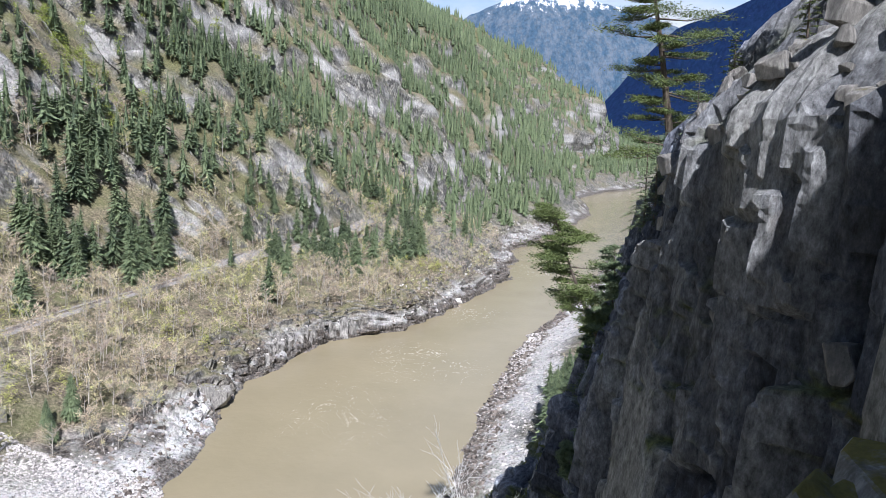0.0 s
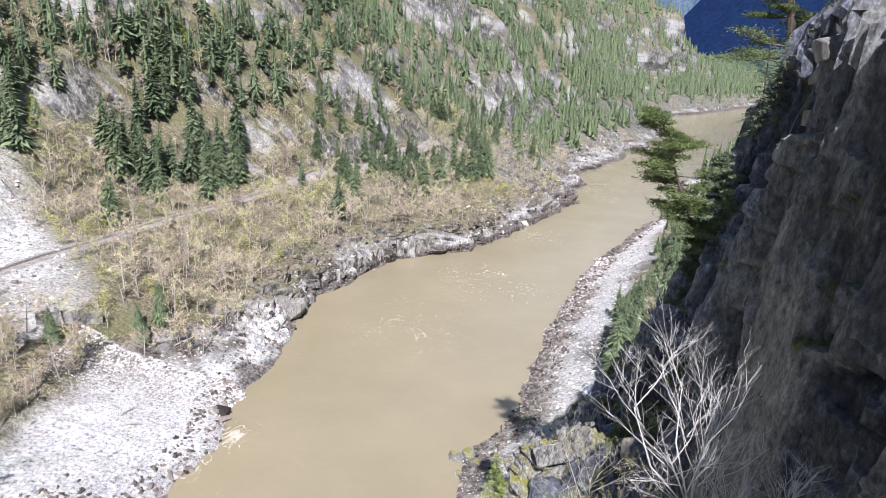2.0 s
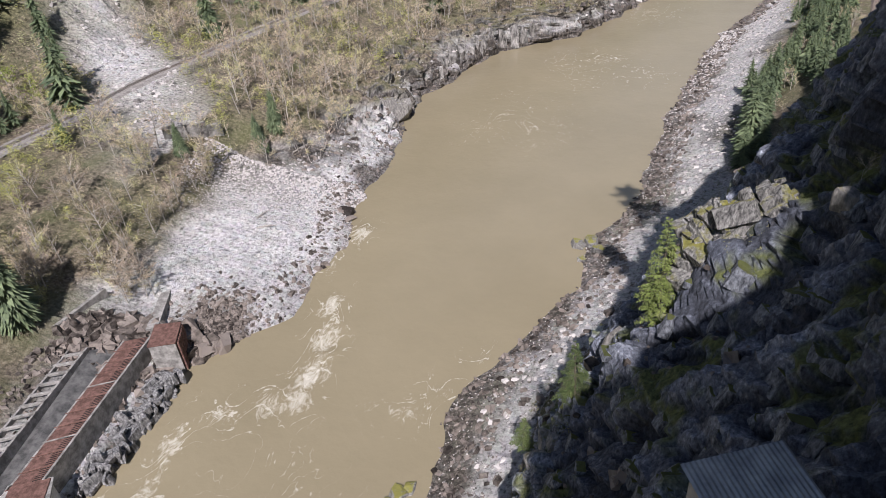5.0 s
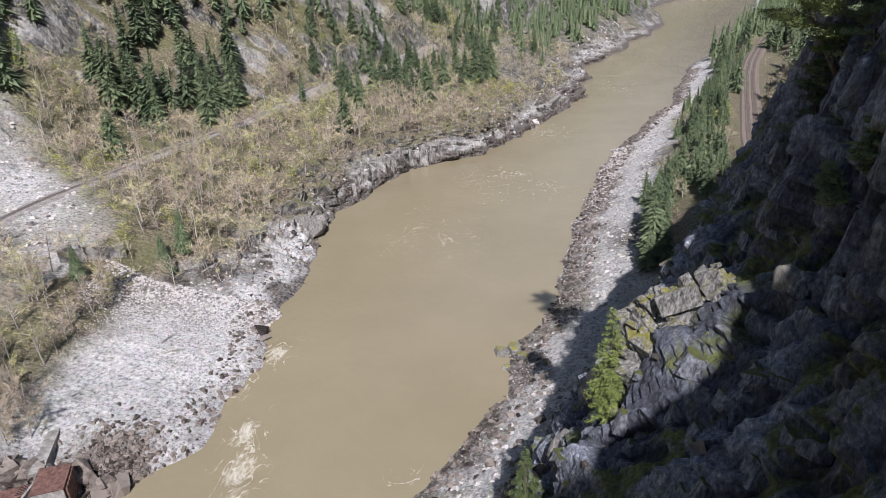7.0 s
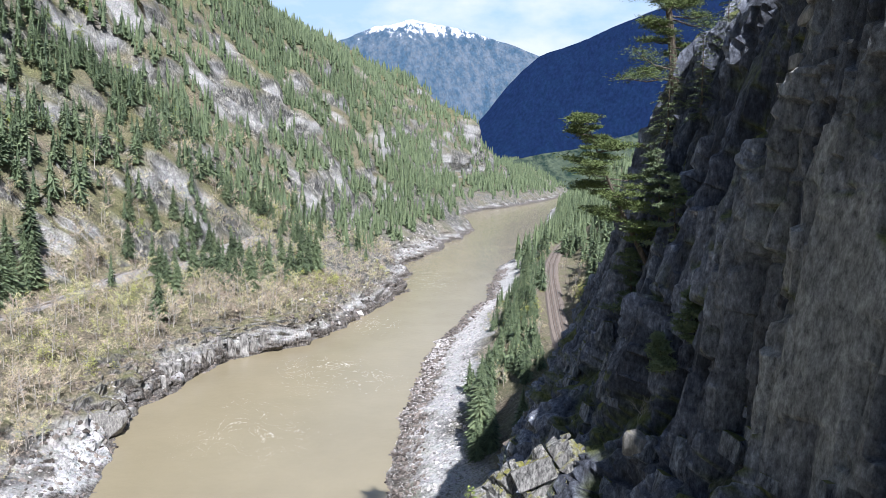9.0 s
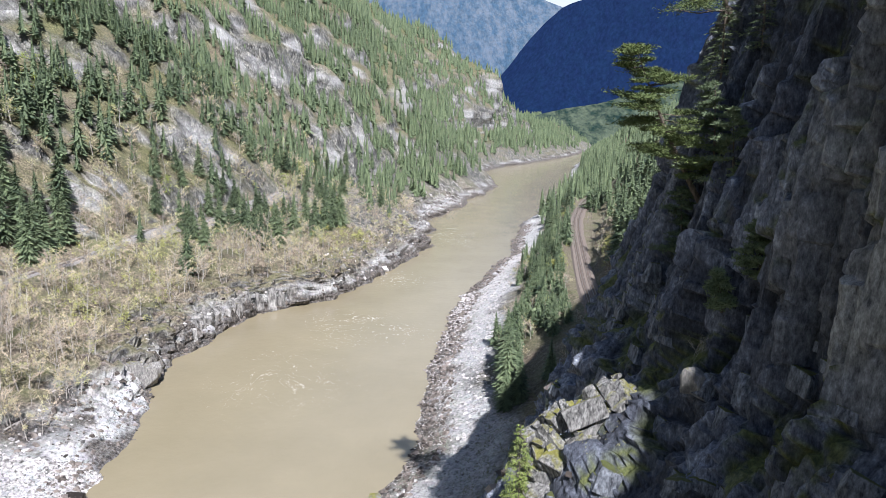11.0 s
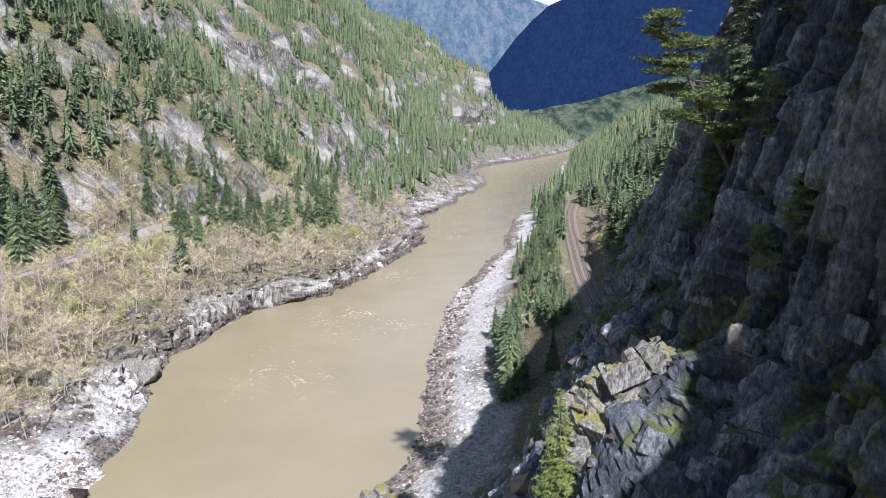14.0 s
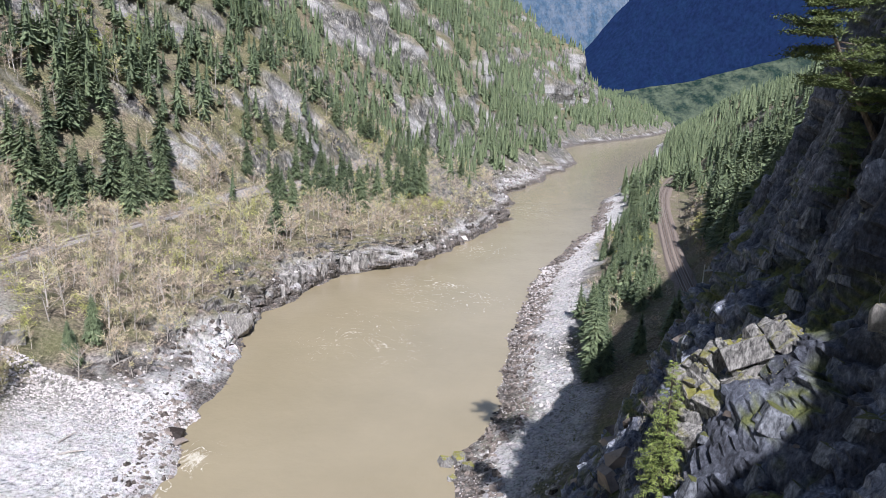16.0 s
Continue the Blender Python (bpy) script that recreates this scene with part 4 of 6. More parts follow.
scatter("distant_fir_forest", DISTANT_FIRS, beyond, MAT_FIR, "distant fir forest on the high canyon slopes", "forest", 13, (1.05, 1.5))

# leafless and budding trees of the bench across the river
woods = [(x, y) for x, y, d in seeded(2700, 60, 760, 18, 150, "far", 15, -0.75, 28) if off_track(x, y)]
woods += [(x, y) for x, y, d in seeded(2200, 120, 760, 120, 310, "far", 16, -0.2, 40) if off_track(x, y)]
woods += [(x, y) for x, y, d in seeded(420, 235, 700, 34, 68, "near", 17, -0.3, 25) if off_track(x, y)]
woods += [(x, y) for x, y, d in seeded(260, 300, 560, 90, 108, "near", 18, -0.2, 25) if off_track(x, y)]
budding, leafing, single = [], [], 0
for x, y in sorted(woods, key=lambda p: (p[0] + 12) ** 2 + p[1] ** 2):
    z = ground_z(x, y)
    if z < 9 or (x < -100 and z > 140) or (x < -100 and y < 128 and x > -152) or min((x - a) ** 2 + (y - b) ** 2 for a, b, c in TALL_FIRS) < 60:
        continue
    green = smooth_noise(np.array([[x, y, 0.0]]), 40, 77)[0] + rng.gauss(0, 0.4) > 0.5
    h = (6 + 13 * rng.random() ** 1.2) * (0.55 if green else 0.6 if x > -30 and y < 700 else 1.0)
    if single < 240:
        single += 1
        if green:
            tree_thing("bush", rng.choice(GROVES[4:]), x, y, h, "yellow-green bush with young spring leaves", "budding wood on the bench", 3, 1.2)
        else:
            tree_thing("bare_tree", rng.choice(GROVES[:4]), x, y, h, "slender pale tree with bare budding twigs", "budding wood on the bench", 3, 1.1)
    else:
        (leafing if green else budding).append((x, y, z - 0.3, h))
BROOMS = [broom_tree(rng, 7, 210, 0.0048) for _ in range(8)]
scatter("wood_stems", [w for w, _ in BROOMS], budding, MAT_PALEBARK, "pale slender stems and limbs of bare trees", "wood", 4, (0.9, 1.5), 0.1)
scatter("budding_wood", [h for _, h in BROOMS], budding, MAT_BUD, "grey-brown wood of bare budding trees on the bench", "wood", 4, (0.9, 1.5), 0.1)
SPRING = [leafy_crown(rng, 260, 0.12, 0.26, 0.04) for _ in range(4)]
spring_rng = random.Random(33)
green_hill = [(-265 + spring_rng.gauss(0, 22), 475 + spring_rng.gauss(0, 28)) for _ in range(70)] + [(x, y) for x, y, d in seeded(260, 200, 700, 130, 330, "far", 27, 0.25, 50) if off_track(x, y)]
scatter("spring_trees", SPRING, [(x, y, ground_z(x, y) - 0.3, spring_rng.uniform(8, 17)) for x, y in green_hill], MAT_SPRING, "bright green leafing trees among the hillside firs", "trees", 25, (0.9, 1.3))
LEAFS = [leafy_crown(rng, 130, 0.12, 0.36, 0.05) for _ in range(4)]
scatter("spring_bushes", LEAFS, leafing, MAT_YELLOW, "bushes with fresh yellow-green leaves", "bushes", 5, (0.9, 1.4))
under = [(x, y, ground_z(x, y) - 0.2, rng.uniform(1.2, 3.5)) for x, y, d in seeded(2600, 60, 700, 16, 190, "far", 21, -0.7, 25) if off_track(x, y)]
under = [p for p in under if p[2] > 8 and not (p[0] > -150 and p[1] < 128)]
shade = [(x, y, ground_z(x, y) - 0.2, rng.uniform(0.6, 2.6)) for x, y, d in seeded(1500, 55, 250, 14, 62, "near", 24, -0.5, 12)]
shade = [p for p in shade if p[2] > 6.5 and p[2] < 60]
SHRUBS = [leafy_crown(rng, 44, 0.05, 0.6, 0.09) for _ in range(4)]
BRUSH = [leafy_crown(rng, 34, 0.1, 0.45, 0.1) for _ in range(4)]
hillbrush = [(x, y, ground_z(x, y) - 0.2, rng.uniform(2.0, 6.0)) for x, y, d in seeded(6800, 130, 1000, 110, 520, "far", 23, -0.6, 40) if off_track(x, y)]
scatter("hillside_brush", BRUSH, hillbrush, leaf_material("olive_brush", (0.09, 0.1, 0.05), (0.38, 0.375, 0.21), 0.2), "olive brush among the hillside firs", "brush", 9, (0.9, 1.6))
scatter("slope_brush", SHRUBS, shade, leaf_material("shade_brush", (0.04, 0.05, 0.022), (0.22, 0.21, 0.1), 0.3), "low brush on the shaded slope above the gravel", "brush", 19, (0.7, 1.2))
scatter("undergrowth", SHRUBS, under, leaf_material("dry_brush", (0.055, 0.042, 0.034), (0.3, 0.25, 0.18), 0.3, 0.5), "tangled dry brush and saplings under the trees", "brush", 6, (0.9, 1.6))


# ---- loose rock ----
def stone_shape(r, flat=0.7):
    """An angular block: a skewed box with its corners pushed about."""
    v = np.array([(x, y, z) for x in (-1, 1) for y in (-1, 1) for z in (-1, 1)], float) * 0.5
    v += 0.42 * (r.rand(8, 3) - 0.5)
    v[:, :2] *= (1 - 0.35 * (v[:, 2:3] > 0)) 
    f = np.array([(0, 1, 3), (0, 3, 2), (4, 6, 7), (4, 7, 5), (0, 4, 5), (0, 5, 1), (2, 3, 7), (2, 7, 6), (0, 2, 6), (0, 6, 4), (1, 5, 7), (1, 7, 3)])
    turn = np.array(Euler((r.rand() * 0.9 - 0.45, r.rand() * 0.9 - 0.45, r.rand() * 6)).to_matrix())
    return (v * (1.1, 0.8, flat)) @ turn.T, f


STONES = [stone_shape(np.random.RandomState(k), 0.45 + 0.07 * k) for k in range(9)]


def strew(count, y0, y1, d0, d1, bank, seed, sizes, power=2.2, low=-0.5, high=40):
    r = np.random.RandomState(seed)
    out = []
    for x, y, d in seeded(count, y0, y1, d0, d1, bank, seed, -9):
        z = ground_z(x, y)
        if low < z < high:
            out.append((x, y, z, sizes[0] + (sizes[1] - sizes[0]) * r.rand() ** power))
    return out


pale = strew(9000, 122, 215, 0, 62, "far", 31, (0.15, 1.0), 4) + strew(1300, 215, 460, 4, 34, "far", 32, (0.3, 1.5), 3.0, 5, 13) + strew(700, 460, 1000, 3, 38, "far", 34, (0.5, 2.2), 3, 3.5) + strew(6500, 70, 560, 9, 31, "near", 33, (0.2, 1.3), 4) + strew(1200, 560, 900, 6, 26, "near", 35, (0.5, 2.5), 3) + strew(1800, 60, 420, -0.5, 10, "near", 36, (0.3, 1.3), 3.5)
pale += [(x, y, ground_z(x, y), 0.4 + 1.6 * rng.random() ** 3) for x, y in ((-175 - 130 * rng.random(), 0) for _ in range(900)) for y in (250 + (-210 - x) * 0.9 + rng.uniform(-24, 24),)]
pale = [q for q in pale if ((q[0] + 113) / 9) ** 2 + ((q[1] - 127) / 12) ** 2 > 0.7 + 0.6 * rng.random()]
scatter("pale_rubble", STONES, pale, MAT_STONE, "pale angular rubble strewn over the river banks", "rubble", 7, (0.8, 1.5), 0.1)
dark = strew(700, 50, 125, 0, 30, "far", 41, (0.5, 4.5), 3) + strew(3200, 215, 900, -1, 26, "far", 42, (0.3, 2.0), 3) + strew(5200, 70, 700, -1.5, 13, "near", 43, (0.3, 1.8), 3.0) + strew(550, 122, 220, -1, 12, "far", 44, (0.3, 1.8), 3) + strew(900, 40, 160, 8, 62, "near", 45, (0.3, 2.4), 4.0, 4, 84)
wet_rng = random.Random(44)
for _ in range(1300):
    x, y = -113 + wet_rng.gauss(0, 5.5), 127 + wet_rng.gauss(0, 7.5)
    if x < shore_run(LEFT_SHORE, y) and ground_z(x, y) > 0:
        dark.append((x, y, ground_z(x, y), wet_rng.uniform(0.3, 1.5)))
scatter("dark_rubble", STONES, dark, MAT_DARKSTONE, "dark wet rubble along the waterline", "rubble", 8, (0.8, 1.5), 0.1)


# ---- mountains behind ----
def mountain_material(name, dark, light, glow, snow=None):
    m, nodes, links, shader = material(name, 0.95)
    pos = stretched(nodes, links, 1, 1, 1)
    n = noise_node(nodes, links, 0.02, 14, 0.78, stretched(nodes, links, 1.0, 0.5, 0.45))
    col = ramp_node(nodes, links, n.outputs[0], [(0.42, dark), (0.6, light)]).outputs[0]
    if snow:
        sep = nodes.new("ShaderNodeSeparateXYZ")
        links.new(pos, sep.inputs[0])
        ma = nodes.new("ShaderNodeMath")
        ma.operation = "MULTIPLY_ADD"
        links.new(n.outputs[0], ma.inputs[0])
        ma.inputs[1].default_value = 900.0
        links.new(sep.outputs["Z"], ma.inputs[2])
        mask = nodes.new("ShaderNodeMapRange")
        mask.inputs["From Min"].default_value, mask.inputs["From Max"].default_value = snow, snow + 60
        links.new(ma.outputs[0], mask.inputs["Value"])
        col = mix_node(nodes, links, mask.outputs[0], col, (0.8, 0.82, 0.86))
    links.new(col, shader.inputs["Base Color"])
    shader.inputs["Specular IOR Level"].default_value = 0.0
    # distance haze put in as a bluish emission, mottled like treetops
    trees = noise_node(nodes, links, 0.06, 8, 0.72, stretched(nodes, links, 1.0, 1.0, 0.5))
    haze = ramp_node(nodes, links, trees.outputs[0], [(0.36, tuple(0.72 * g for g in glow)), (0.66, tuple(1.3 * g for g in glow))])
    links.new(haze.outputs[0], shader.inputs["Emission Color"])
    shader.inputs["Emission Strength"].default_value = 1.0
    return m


def mountain(name, skyline, r0, r1, foot, mat, label, seed, amp=60, trees=None):
    """A ridge seen from the canyon: skyline as bearing and elevation in degrees, rising between two distances."""
    eye = np.array([-14.0, 5.0, 117.0])
    b = np.linspace(skyline[0][0], skyline[-1][0], 240)
    e = np.interp(b, [s[0] for s in skyline], [s[1] for s in skyline])
    k = np.linspace(0, 1.25, 42)
    r = r0 + (r1 - r0) * k
    top = eye[2] + np.tan(np.radians(e)) * r1
    z = np.where(k[None] <= 1, foot + (top[:, None] - foot) * np.clip(k[None], 0, 1) ** 0.85, top[:, None] - (k[None] - 1) * (r1 - r0) * 0.6)
    br = np.radians(b)[:, None]
    p = np.stack([eye[0] + np.sin(br) * r[None], eye[1] + np.cos(br) * r[None], z], -1).reshape(-1, 3)
    fade = np.repeat(np.sin(np.pi * np.clip(k, 0, 1))[None], len(b), 0).ravel()
    p[:, 2] += fade * amp * rough(p * (1, 1, 0), 420, 5, seed)
    p[:, 2] += amp * 0.08 * rough(p * (1, 1, 0), 60, 3, seed + 3)
    n = len(k)
    i, j = np.meshgrid(np.arange(len(b) - 1), np.arange(n - 1), indexing="ij")
    a = (i * n + j).ravel()
    me = mesh_of(name, p, np.stack([a, a + n, a + n + 1, a + 1], 1), mat, flat=False)
    return tagged(new(name, me), label, "mountain", kind="structure")


MAT_SNOWY = mountain_material("haze_glow_mountain", (0.012, 0.022, 0.022), (0.085, 0.085, 0.078), (0.045, 0.088, 0.165), 1490)
# near-black base and blue glow paint shade and haze onto a sunlit slope
MAT_PAINTED_SHADE = mountain_material("painted_shade_mountain", (0.0002, 0.0012, 0.002), (0.001, 0.005, 0.008), (0.011, 0.022, 0.07))
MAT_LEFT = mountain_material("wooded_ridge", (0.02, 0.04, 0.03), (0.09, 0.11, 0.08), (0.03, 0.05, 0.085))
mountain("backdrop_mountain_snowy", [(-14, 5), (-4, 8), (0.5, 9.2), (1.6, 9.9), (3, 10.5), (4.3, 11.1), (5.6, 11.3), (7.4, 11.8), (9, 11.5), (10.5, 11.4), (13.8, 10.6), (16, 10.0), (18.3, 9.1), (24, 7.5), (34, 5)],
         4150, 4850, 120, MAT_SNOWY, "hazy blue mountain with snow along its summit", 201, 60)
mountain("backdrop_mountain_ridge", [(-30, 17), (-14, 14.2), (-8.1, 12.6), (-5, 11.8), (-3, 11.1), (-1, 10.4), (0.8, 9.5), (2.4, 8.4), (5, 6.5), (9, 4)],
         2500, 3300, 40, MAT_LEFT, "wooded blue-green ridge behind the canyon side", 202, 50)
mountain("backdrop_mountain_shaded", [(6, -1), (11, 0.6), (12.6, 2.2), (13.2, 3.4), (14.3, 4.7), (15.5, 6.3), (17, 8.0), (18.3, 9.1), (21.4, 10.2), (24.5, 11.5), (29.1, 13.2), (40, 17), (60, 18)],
         3500, 4000, 90, MAT_PAINTED_SHADE, "dark forested mountain, its shade and blue haze put into the colour", 203, 40)


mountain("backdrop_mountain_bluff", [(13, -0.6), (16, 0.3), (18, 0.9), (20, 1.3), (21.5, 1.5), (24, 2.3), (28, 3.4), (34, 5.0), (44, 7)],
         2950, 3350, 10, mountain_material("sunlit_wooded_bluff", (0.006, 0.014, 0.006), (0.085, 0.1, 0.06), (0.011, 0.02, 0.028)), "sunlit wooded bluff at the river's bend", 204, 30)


# pale sky and thin cloud low over the mountains
def sky_backdrop():
    m, nodes, links, shader = material("bright_sky", 1.0)
    n = noise_node(nodes, links, 0.0011, 6, 0.55, stretched(nodes, links, 1, 1, 2.2))
    col = ramp_node(nodes, links, n.outputs[0], [(0.4, (0.3, 0.42, 0.56)), (0.62, (0.5, 0.54, 0.58))])
    shader.inputs["Base Color"].default_value = (0, 0, 0, 1)
    links.new(col.outputs[0], shader.inputs["Emission Color"])
    shader.inputs["Emission Strength"].default_value = 1.0
    b, e = np.meshgrid(np.radians(np.linspace(-40, 62, 60)), np.radians(np.linspace(3, 34, 16)), indexing="ij")
    p = np.stack([-14 + 4930 * np.sin(b), 5 + 4930 * np.cos(b), 117 + 4930 * np.tan(e)], -1).reshape(-1, 3)
    i, j = np.meshgrid(np.arange(59), np.arange(15), indexing="ij")
    a = (i * 16 + j).ravel()
    tagged(new("backdrop_sky", mesh_of("backdrop_sky", p, np.stack([a, a + 1, a + 17, a + 16], 1), m, flat=False)), "pale bright sky with thin cloud over the mountains", "sky", kind="structure")


sky_backdrop()

# ---- railways ----
MAT_BALLAST = simple_material("ballast", (0.12, 0.095, 0.08), (0.25, 0.205, 0.17), 1.5, 0.95)
MAT_PALEBALLAST = simple_material("pale_ballast", (0.17, 0.155, 0.145), (0.33, 0.31, 0.29), 1.2, 0.95)
MAT_SLEEPER = simple_material("sleeper_wood", (0.11, 0.085, 0.07), (0.19, 0.155, 0.13), 2.0, 0.9)
MAT_STEEL = simple_material("rail_steel", (0.22, 0.2, 0.19), (0.4, 0.38, 0.36), 3.0, 0.4, 0.8, 0.1)
MAT_GREY = simple_material("galvanised_steel", (0.42, 0.43, 0.44), (0.6, 0.6, 0.6), 1.2, 0.5, 0.5, 0.1)
MAT_POLE = simple_material("weathered_pole", (0.13, 0.1, 0.08), (0.28, 0.24, 0.2), 2.0, 0.9)


def fine_line(points, step):
    pts = np.array(points, float)
    # a smooth run through the points
    t = np.r_[0, np.cumsum(np.hypot(*np.diff(pts, axis=0).T))]
    u = np.arange(0, t[-1], step)
    out = np.stack([np.interp(u, t, pts[:, k]) for k in (0, 1)], 1)
    for _ in range(60):
        out[1:-1] = 0.25 * out[:-2] + 0.5 * out[1:-1] + 0.25 * out[2:]
    return out


def ribbon(line, z, offsets, heights):
    """A strip along a line with a cross-section of offsets and heights."""
    d = np.gradient(line, axis=0)
    d /= np.linalg.norm(d, axis=1, keepdims=True)
    n = np.stack([d[:, 1], -d[:, 0]], 1)
    k = len(offsets)
    v = np.concatenate([np.stack([line[:, 0] + n[:, 0] * o, line[:, 1] + n[:, 1] * o, z + h], 1)[:, None] for o, h in zip(offsets, heights)], 1).reshape(-1, 3)
    i, j = np.meshgrid(np.arange(len(line) - 1), np.arange(k - 1), indexing="ij")
    a = (i * k + j).ravel()
    return v, np.stack([a, a + 1, a + k + 1, a + k], 1)


def railway(points, z, tracks, label, bed, margin):
    line = fine_line(points, 2.0)
    if z is None:
        zz = np.array([ground_z(x, y) for x, y in line]) + 0.5
        for _ in range(40):
            zz[1:-1] = 0.25 * zz[:-2] + 0.5 * zz[1:-1] + 0.25 * zz[2:]
    else:
        zz = np.full(len(line), float(z))
    thing = tagged(new("railway"), label, "railway")
    half = 2.0 * len(tracks) + margin
    part("ballast", mesh_of("ballast", *ribbon(line, zz, (-half - 5.0, -half, half, half + 5.0), (-4.6, 0, 0, -4.6)), bed), thing)
    for c in tracks:
        pieces = []
        d = np.gradient(line, axis=0)
        d /= np.linalg.norm(d, axis=1, keepdims=True)
        for k in range(0, len(line)):
            for shift in (0.0, 0.7, 1.4):
                p = line[k] + d[k] * shift
                n = np.array([d[k][1], -d[k][0]])
                a, b = p + n * (c - 1.3), p + n * (c + 1.3)
                q = d[k] * 0.12
                zt = zz[k] + 0.1
                pieces.append((np.array([(*(a - q), zt), (*(a + q), zt), (*(b + q), zt), (*(b - q), zt), (*(a - q), zt - 0.2), (*(a + q), zt - 0.2), (*(b + q), zt - 0.2), (*(b - q), zt - 0.2)]),
                               np.array([(0, 1, 2, 3), (0, 4, 5, 1), (1, 5, 6, 2), (2, 6, 7, 3), (3, 7, 4, 0)])))
        tagged(part("sleeper_row", mesh_of("sleeper_row", *joined(pieces), MAT_SLEEPER), thing), kind="stuff")
        for side in (-0.75, 0.75):
            part("rail", mesh_of("rail", *ribbon(line, zz, (c + side - 0.09, c + side - 0.06, c + side + 0.06, c + side + 0.09), (0.1, 0.3, 0.3, 0.1)), MAT_STEEL), thing)


railway(LEFT_RAIL, None, (0.0,), "single railway track on pale ballast across the river", MAT_PALEBALLAST, 1.6)
railway(RIGHT_RAIL, 28.9, (-1.95, 1.95), "double railway track curving between firs above the gravel bank", MAT_BALLAST, 0.9)


def box(w, d, h, x=0.0, y=0.0, z=0.0):
    """A box with slightly broken edges, standing on z."""
    bm = bmesh.new()
    bmesh.ops.create_cube(bm, size=1.0, matrix=Matrix.Translation((x, y, z + h / 2)) @ Matrix.Diagonal((w, d, h, 1)))
    bmesh.ops.bevel(bm, geom=bm.edges[:], offset=min(w, d, h) * 0.06, segments=1, affect="EDGES")
    return bm


def solid(name, bm, mat, parent, label=""):
    me = bpy.data.meshes.new(name)
    bm.to_mesh(me)
    bm.free()
    me.materials.append(mat)
    return part(name, me, parent, label)


def utility_pole(x, y, h):
    p = tagged(new("utility_pole"), "weathered wooden pole beside the railway", "pole", "poles beside the railway")
    p.location = (x, y, ground_z(x, y) - 0.4)
    part("post", mesh_of("post", *tube([(0, 0, 0), (0, 0, h)], [0.19, 0.13], 8), MAT_POLE), p)
    for k in (0.95, 0.86):
        solid("crossarm", box(2.6, 0.14, 0.16, 0, 0.18, h * k), MAT_POLE, p)


for x, y in ((122, 330), (134, 372), (150, 420), (169, 475), (190, 530), (212, 585), (106, 300)):
    utility_pole(x, y, 9.5)


def signal_gantry(x, y):
    g = tagged(new("signal_gantry"), "grey steel signal mast with an arm over the railway", "signal")
    g.location = (x, y, ground_z(x, y) - 0.4)
    g.rotation_euler.z = radians(-72)
    part("mast", mesh_of("mast", *tube([(0, 0, 0), (0, 0, 10.5)], [0.3, 0.24], 8), MAT_GREY), g)
    solid("arm", box(0.35, 9.0, 0.4, 0, 4.2, 7.4), MAT_GREY, g)
    solid("walkway", box(0.9, 9.0, 0.1, 0, 4.2, 7.1), MAT_GREY, g)
    for k in (2.2, 6.4):
        solid("signal_head", box(0.5, 0.6, 1.5, 0.2, k, 7.8), MAT_GREY, g, "dark signal head")
    for k in (0.8, 1.1):
        solid("equipment_case", box(1.1, 0.9, 1.9, 1.8 * k, -1.5 * k, 0.3), MAT_GREY, g)


signal_gantry(107, 291)
signal_gantry(103, 268)

# the tunnel mouth across the river
# near-black colour stands in for the shade inside tunnel, slots and openings
MAT_DARK = simple_material("opening_shade_black", (0.004, 0.004, 0.004), (0.012, 0.012, 0.012), 1.0, 1.0)
MAT_CONCRETE = simple_material("concrete", (0.15, 0.143, 0.133), (0.36, 0.345, 0.325), 0.5, 0.9, bump=0.2)
MAT_WHITEWALL = simple_material("pale_concrete", (0.42, 0.41, 0.39), (0.64, 0.63, 0.6), 0.35, 0.9, bump=0.15)
MAT_RUST = simple_material("rusty_steel", (0.09, 0.045, 0.035), (0.2, 0.11, 0.09), 0.9, 0.85, 0.1, 0.3)
MAT_SHEET = simple_material("corrugated_sheet", (0.25, 0.26, 0.27), (0.42, 0.43, 0.43), 0.8, 0.55, 0.5, 0.1)


def portal_mouth(x, y, z):
    p = tagged(new("tunnel_portal"), "dark arched railway tunnel mouth in the rock", "tunnel")
    p.matrix_world = pose(x, y, z, 0, 0, -28)
    ring, hole = [], []
    for k in range(13):
        a = math.pi * k / 12
        hole.append((3.0 * math.cos(a), 0, 4.0 + 3.4 * math.sin(a)))
        ring.append((4.6 * math.cos(a), 0, 4.0 + 4.8 * math.sin(a)))
    hole, ring = [(3.0, 0, -1)] + hole + [(-3.0, 0, -1)], [(4.6, 0, -1)] + ring + [(-4.6, 0, -1)]
    n = len(hole)
    v = [(*q[:1], -1.2, q[2]) for q in ring] + [(*q[:1], -1.2, q[2]) for q in hole] + [(*q[:1], 2.5, q[2]) for q in hole] + [(*q[:1], 2.5, q[2]) for q in ring]
    f = []
    for k in range(n - 1):
        f += [(k, k + 1, n + k + 1, n + k), (n + k, n + k + 1, 2 * n + k + 1, 2 * n + k), (k, 3 * n + k, 3 * n + k + 1, k + 1)]
    part("surround", mesh_of("surround", v, f, MAT_DARKSTONE), p)
    hv = [(0, 2.4, 2)] + [(q[0], 2.4, q[2]) for q in hole]
    part("bore", mesh_of("bore", hv, [(0, k, k + 1) for k in range(1, n)], MAT_DARK), p)


portal_mouth(196, 1398, ground_z(196, 1398) - 1)


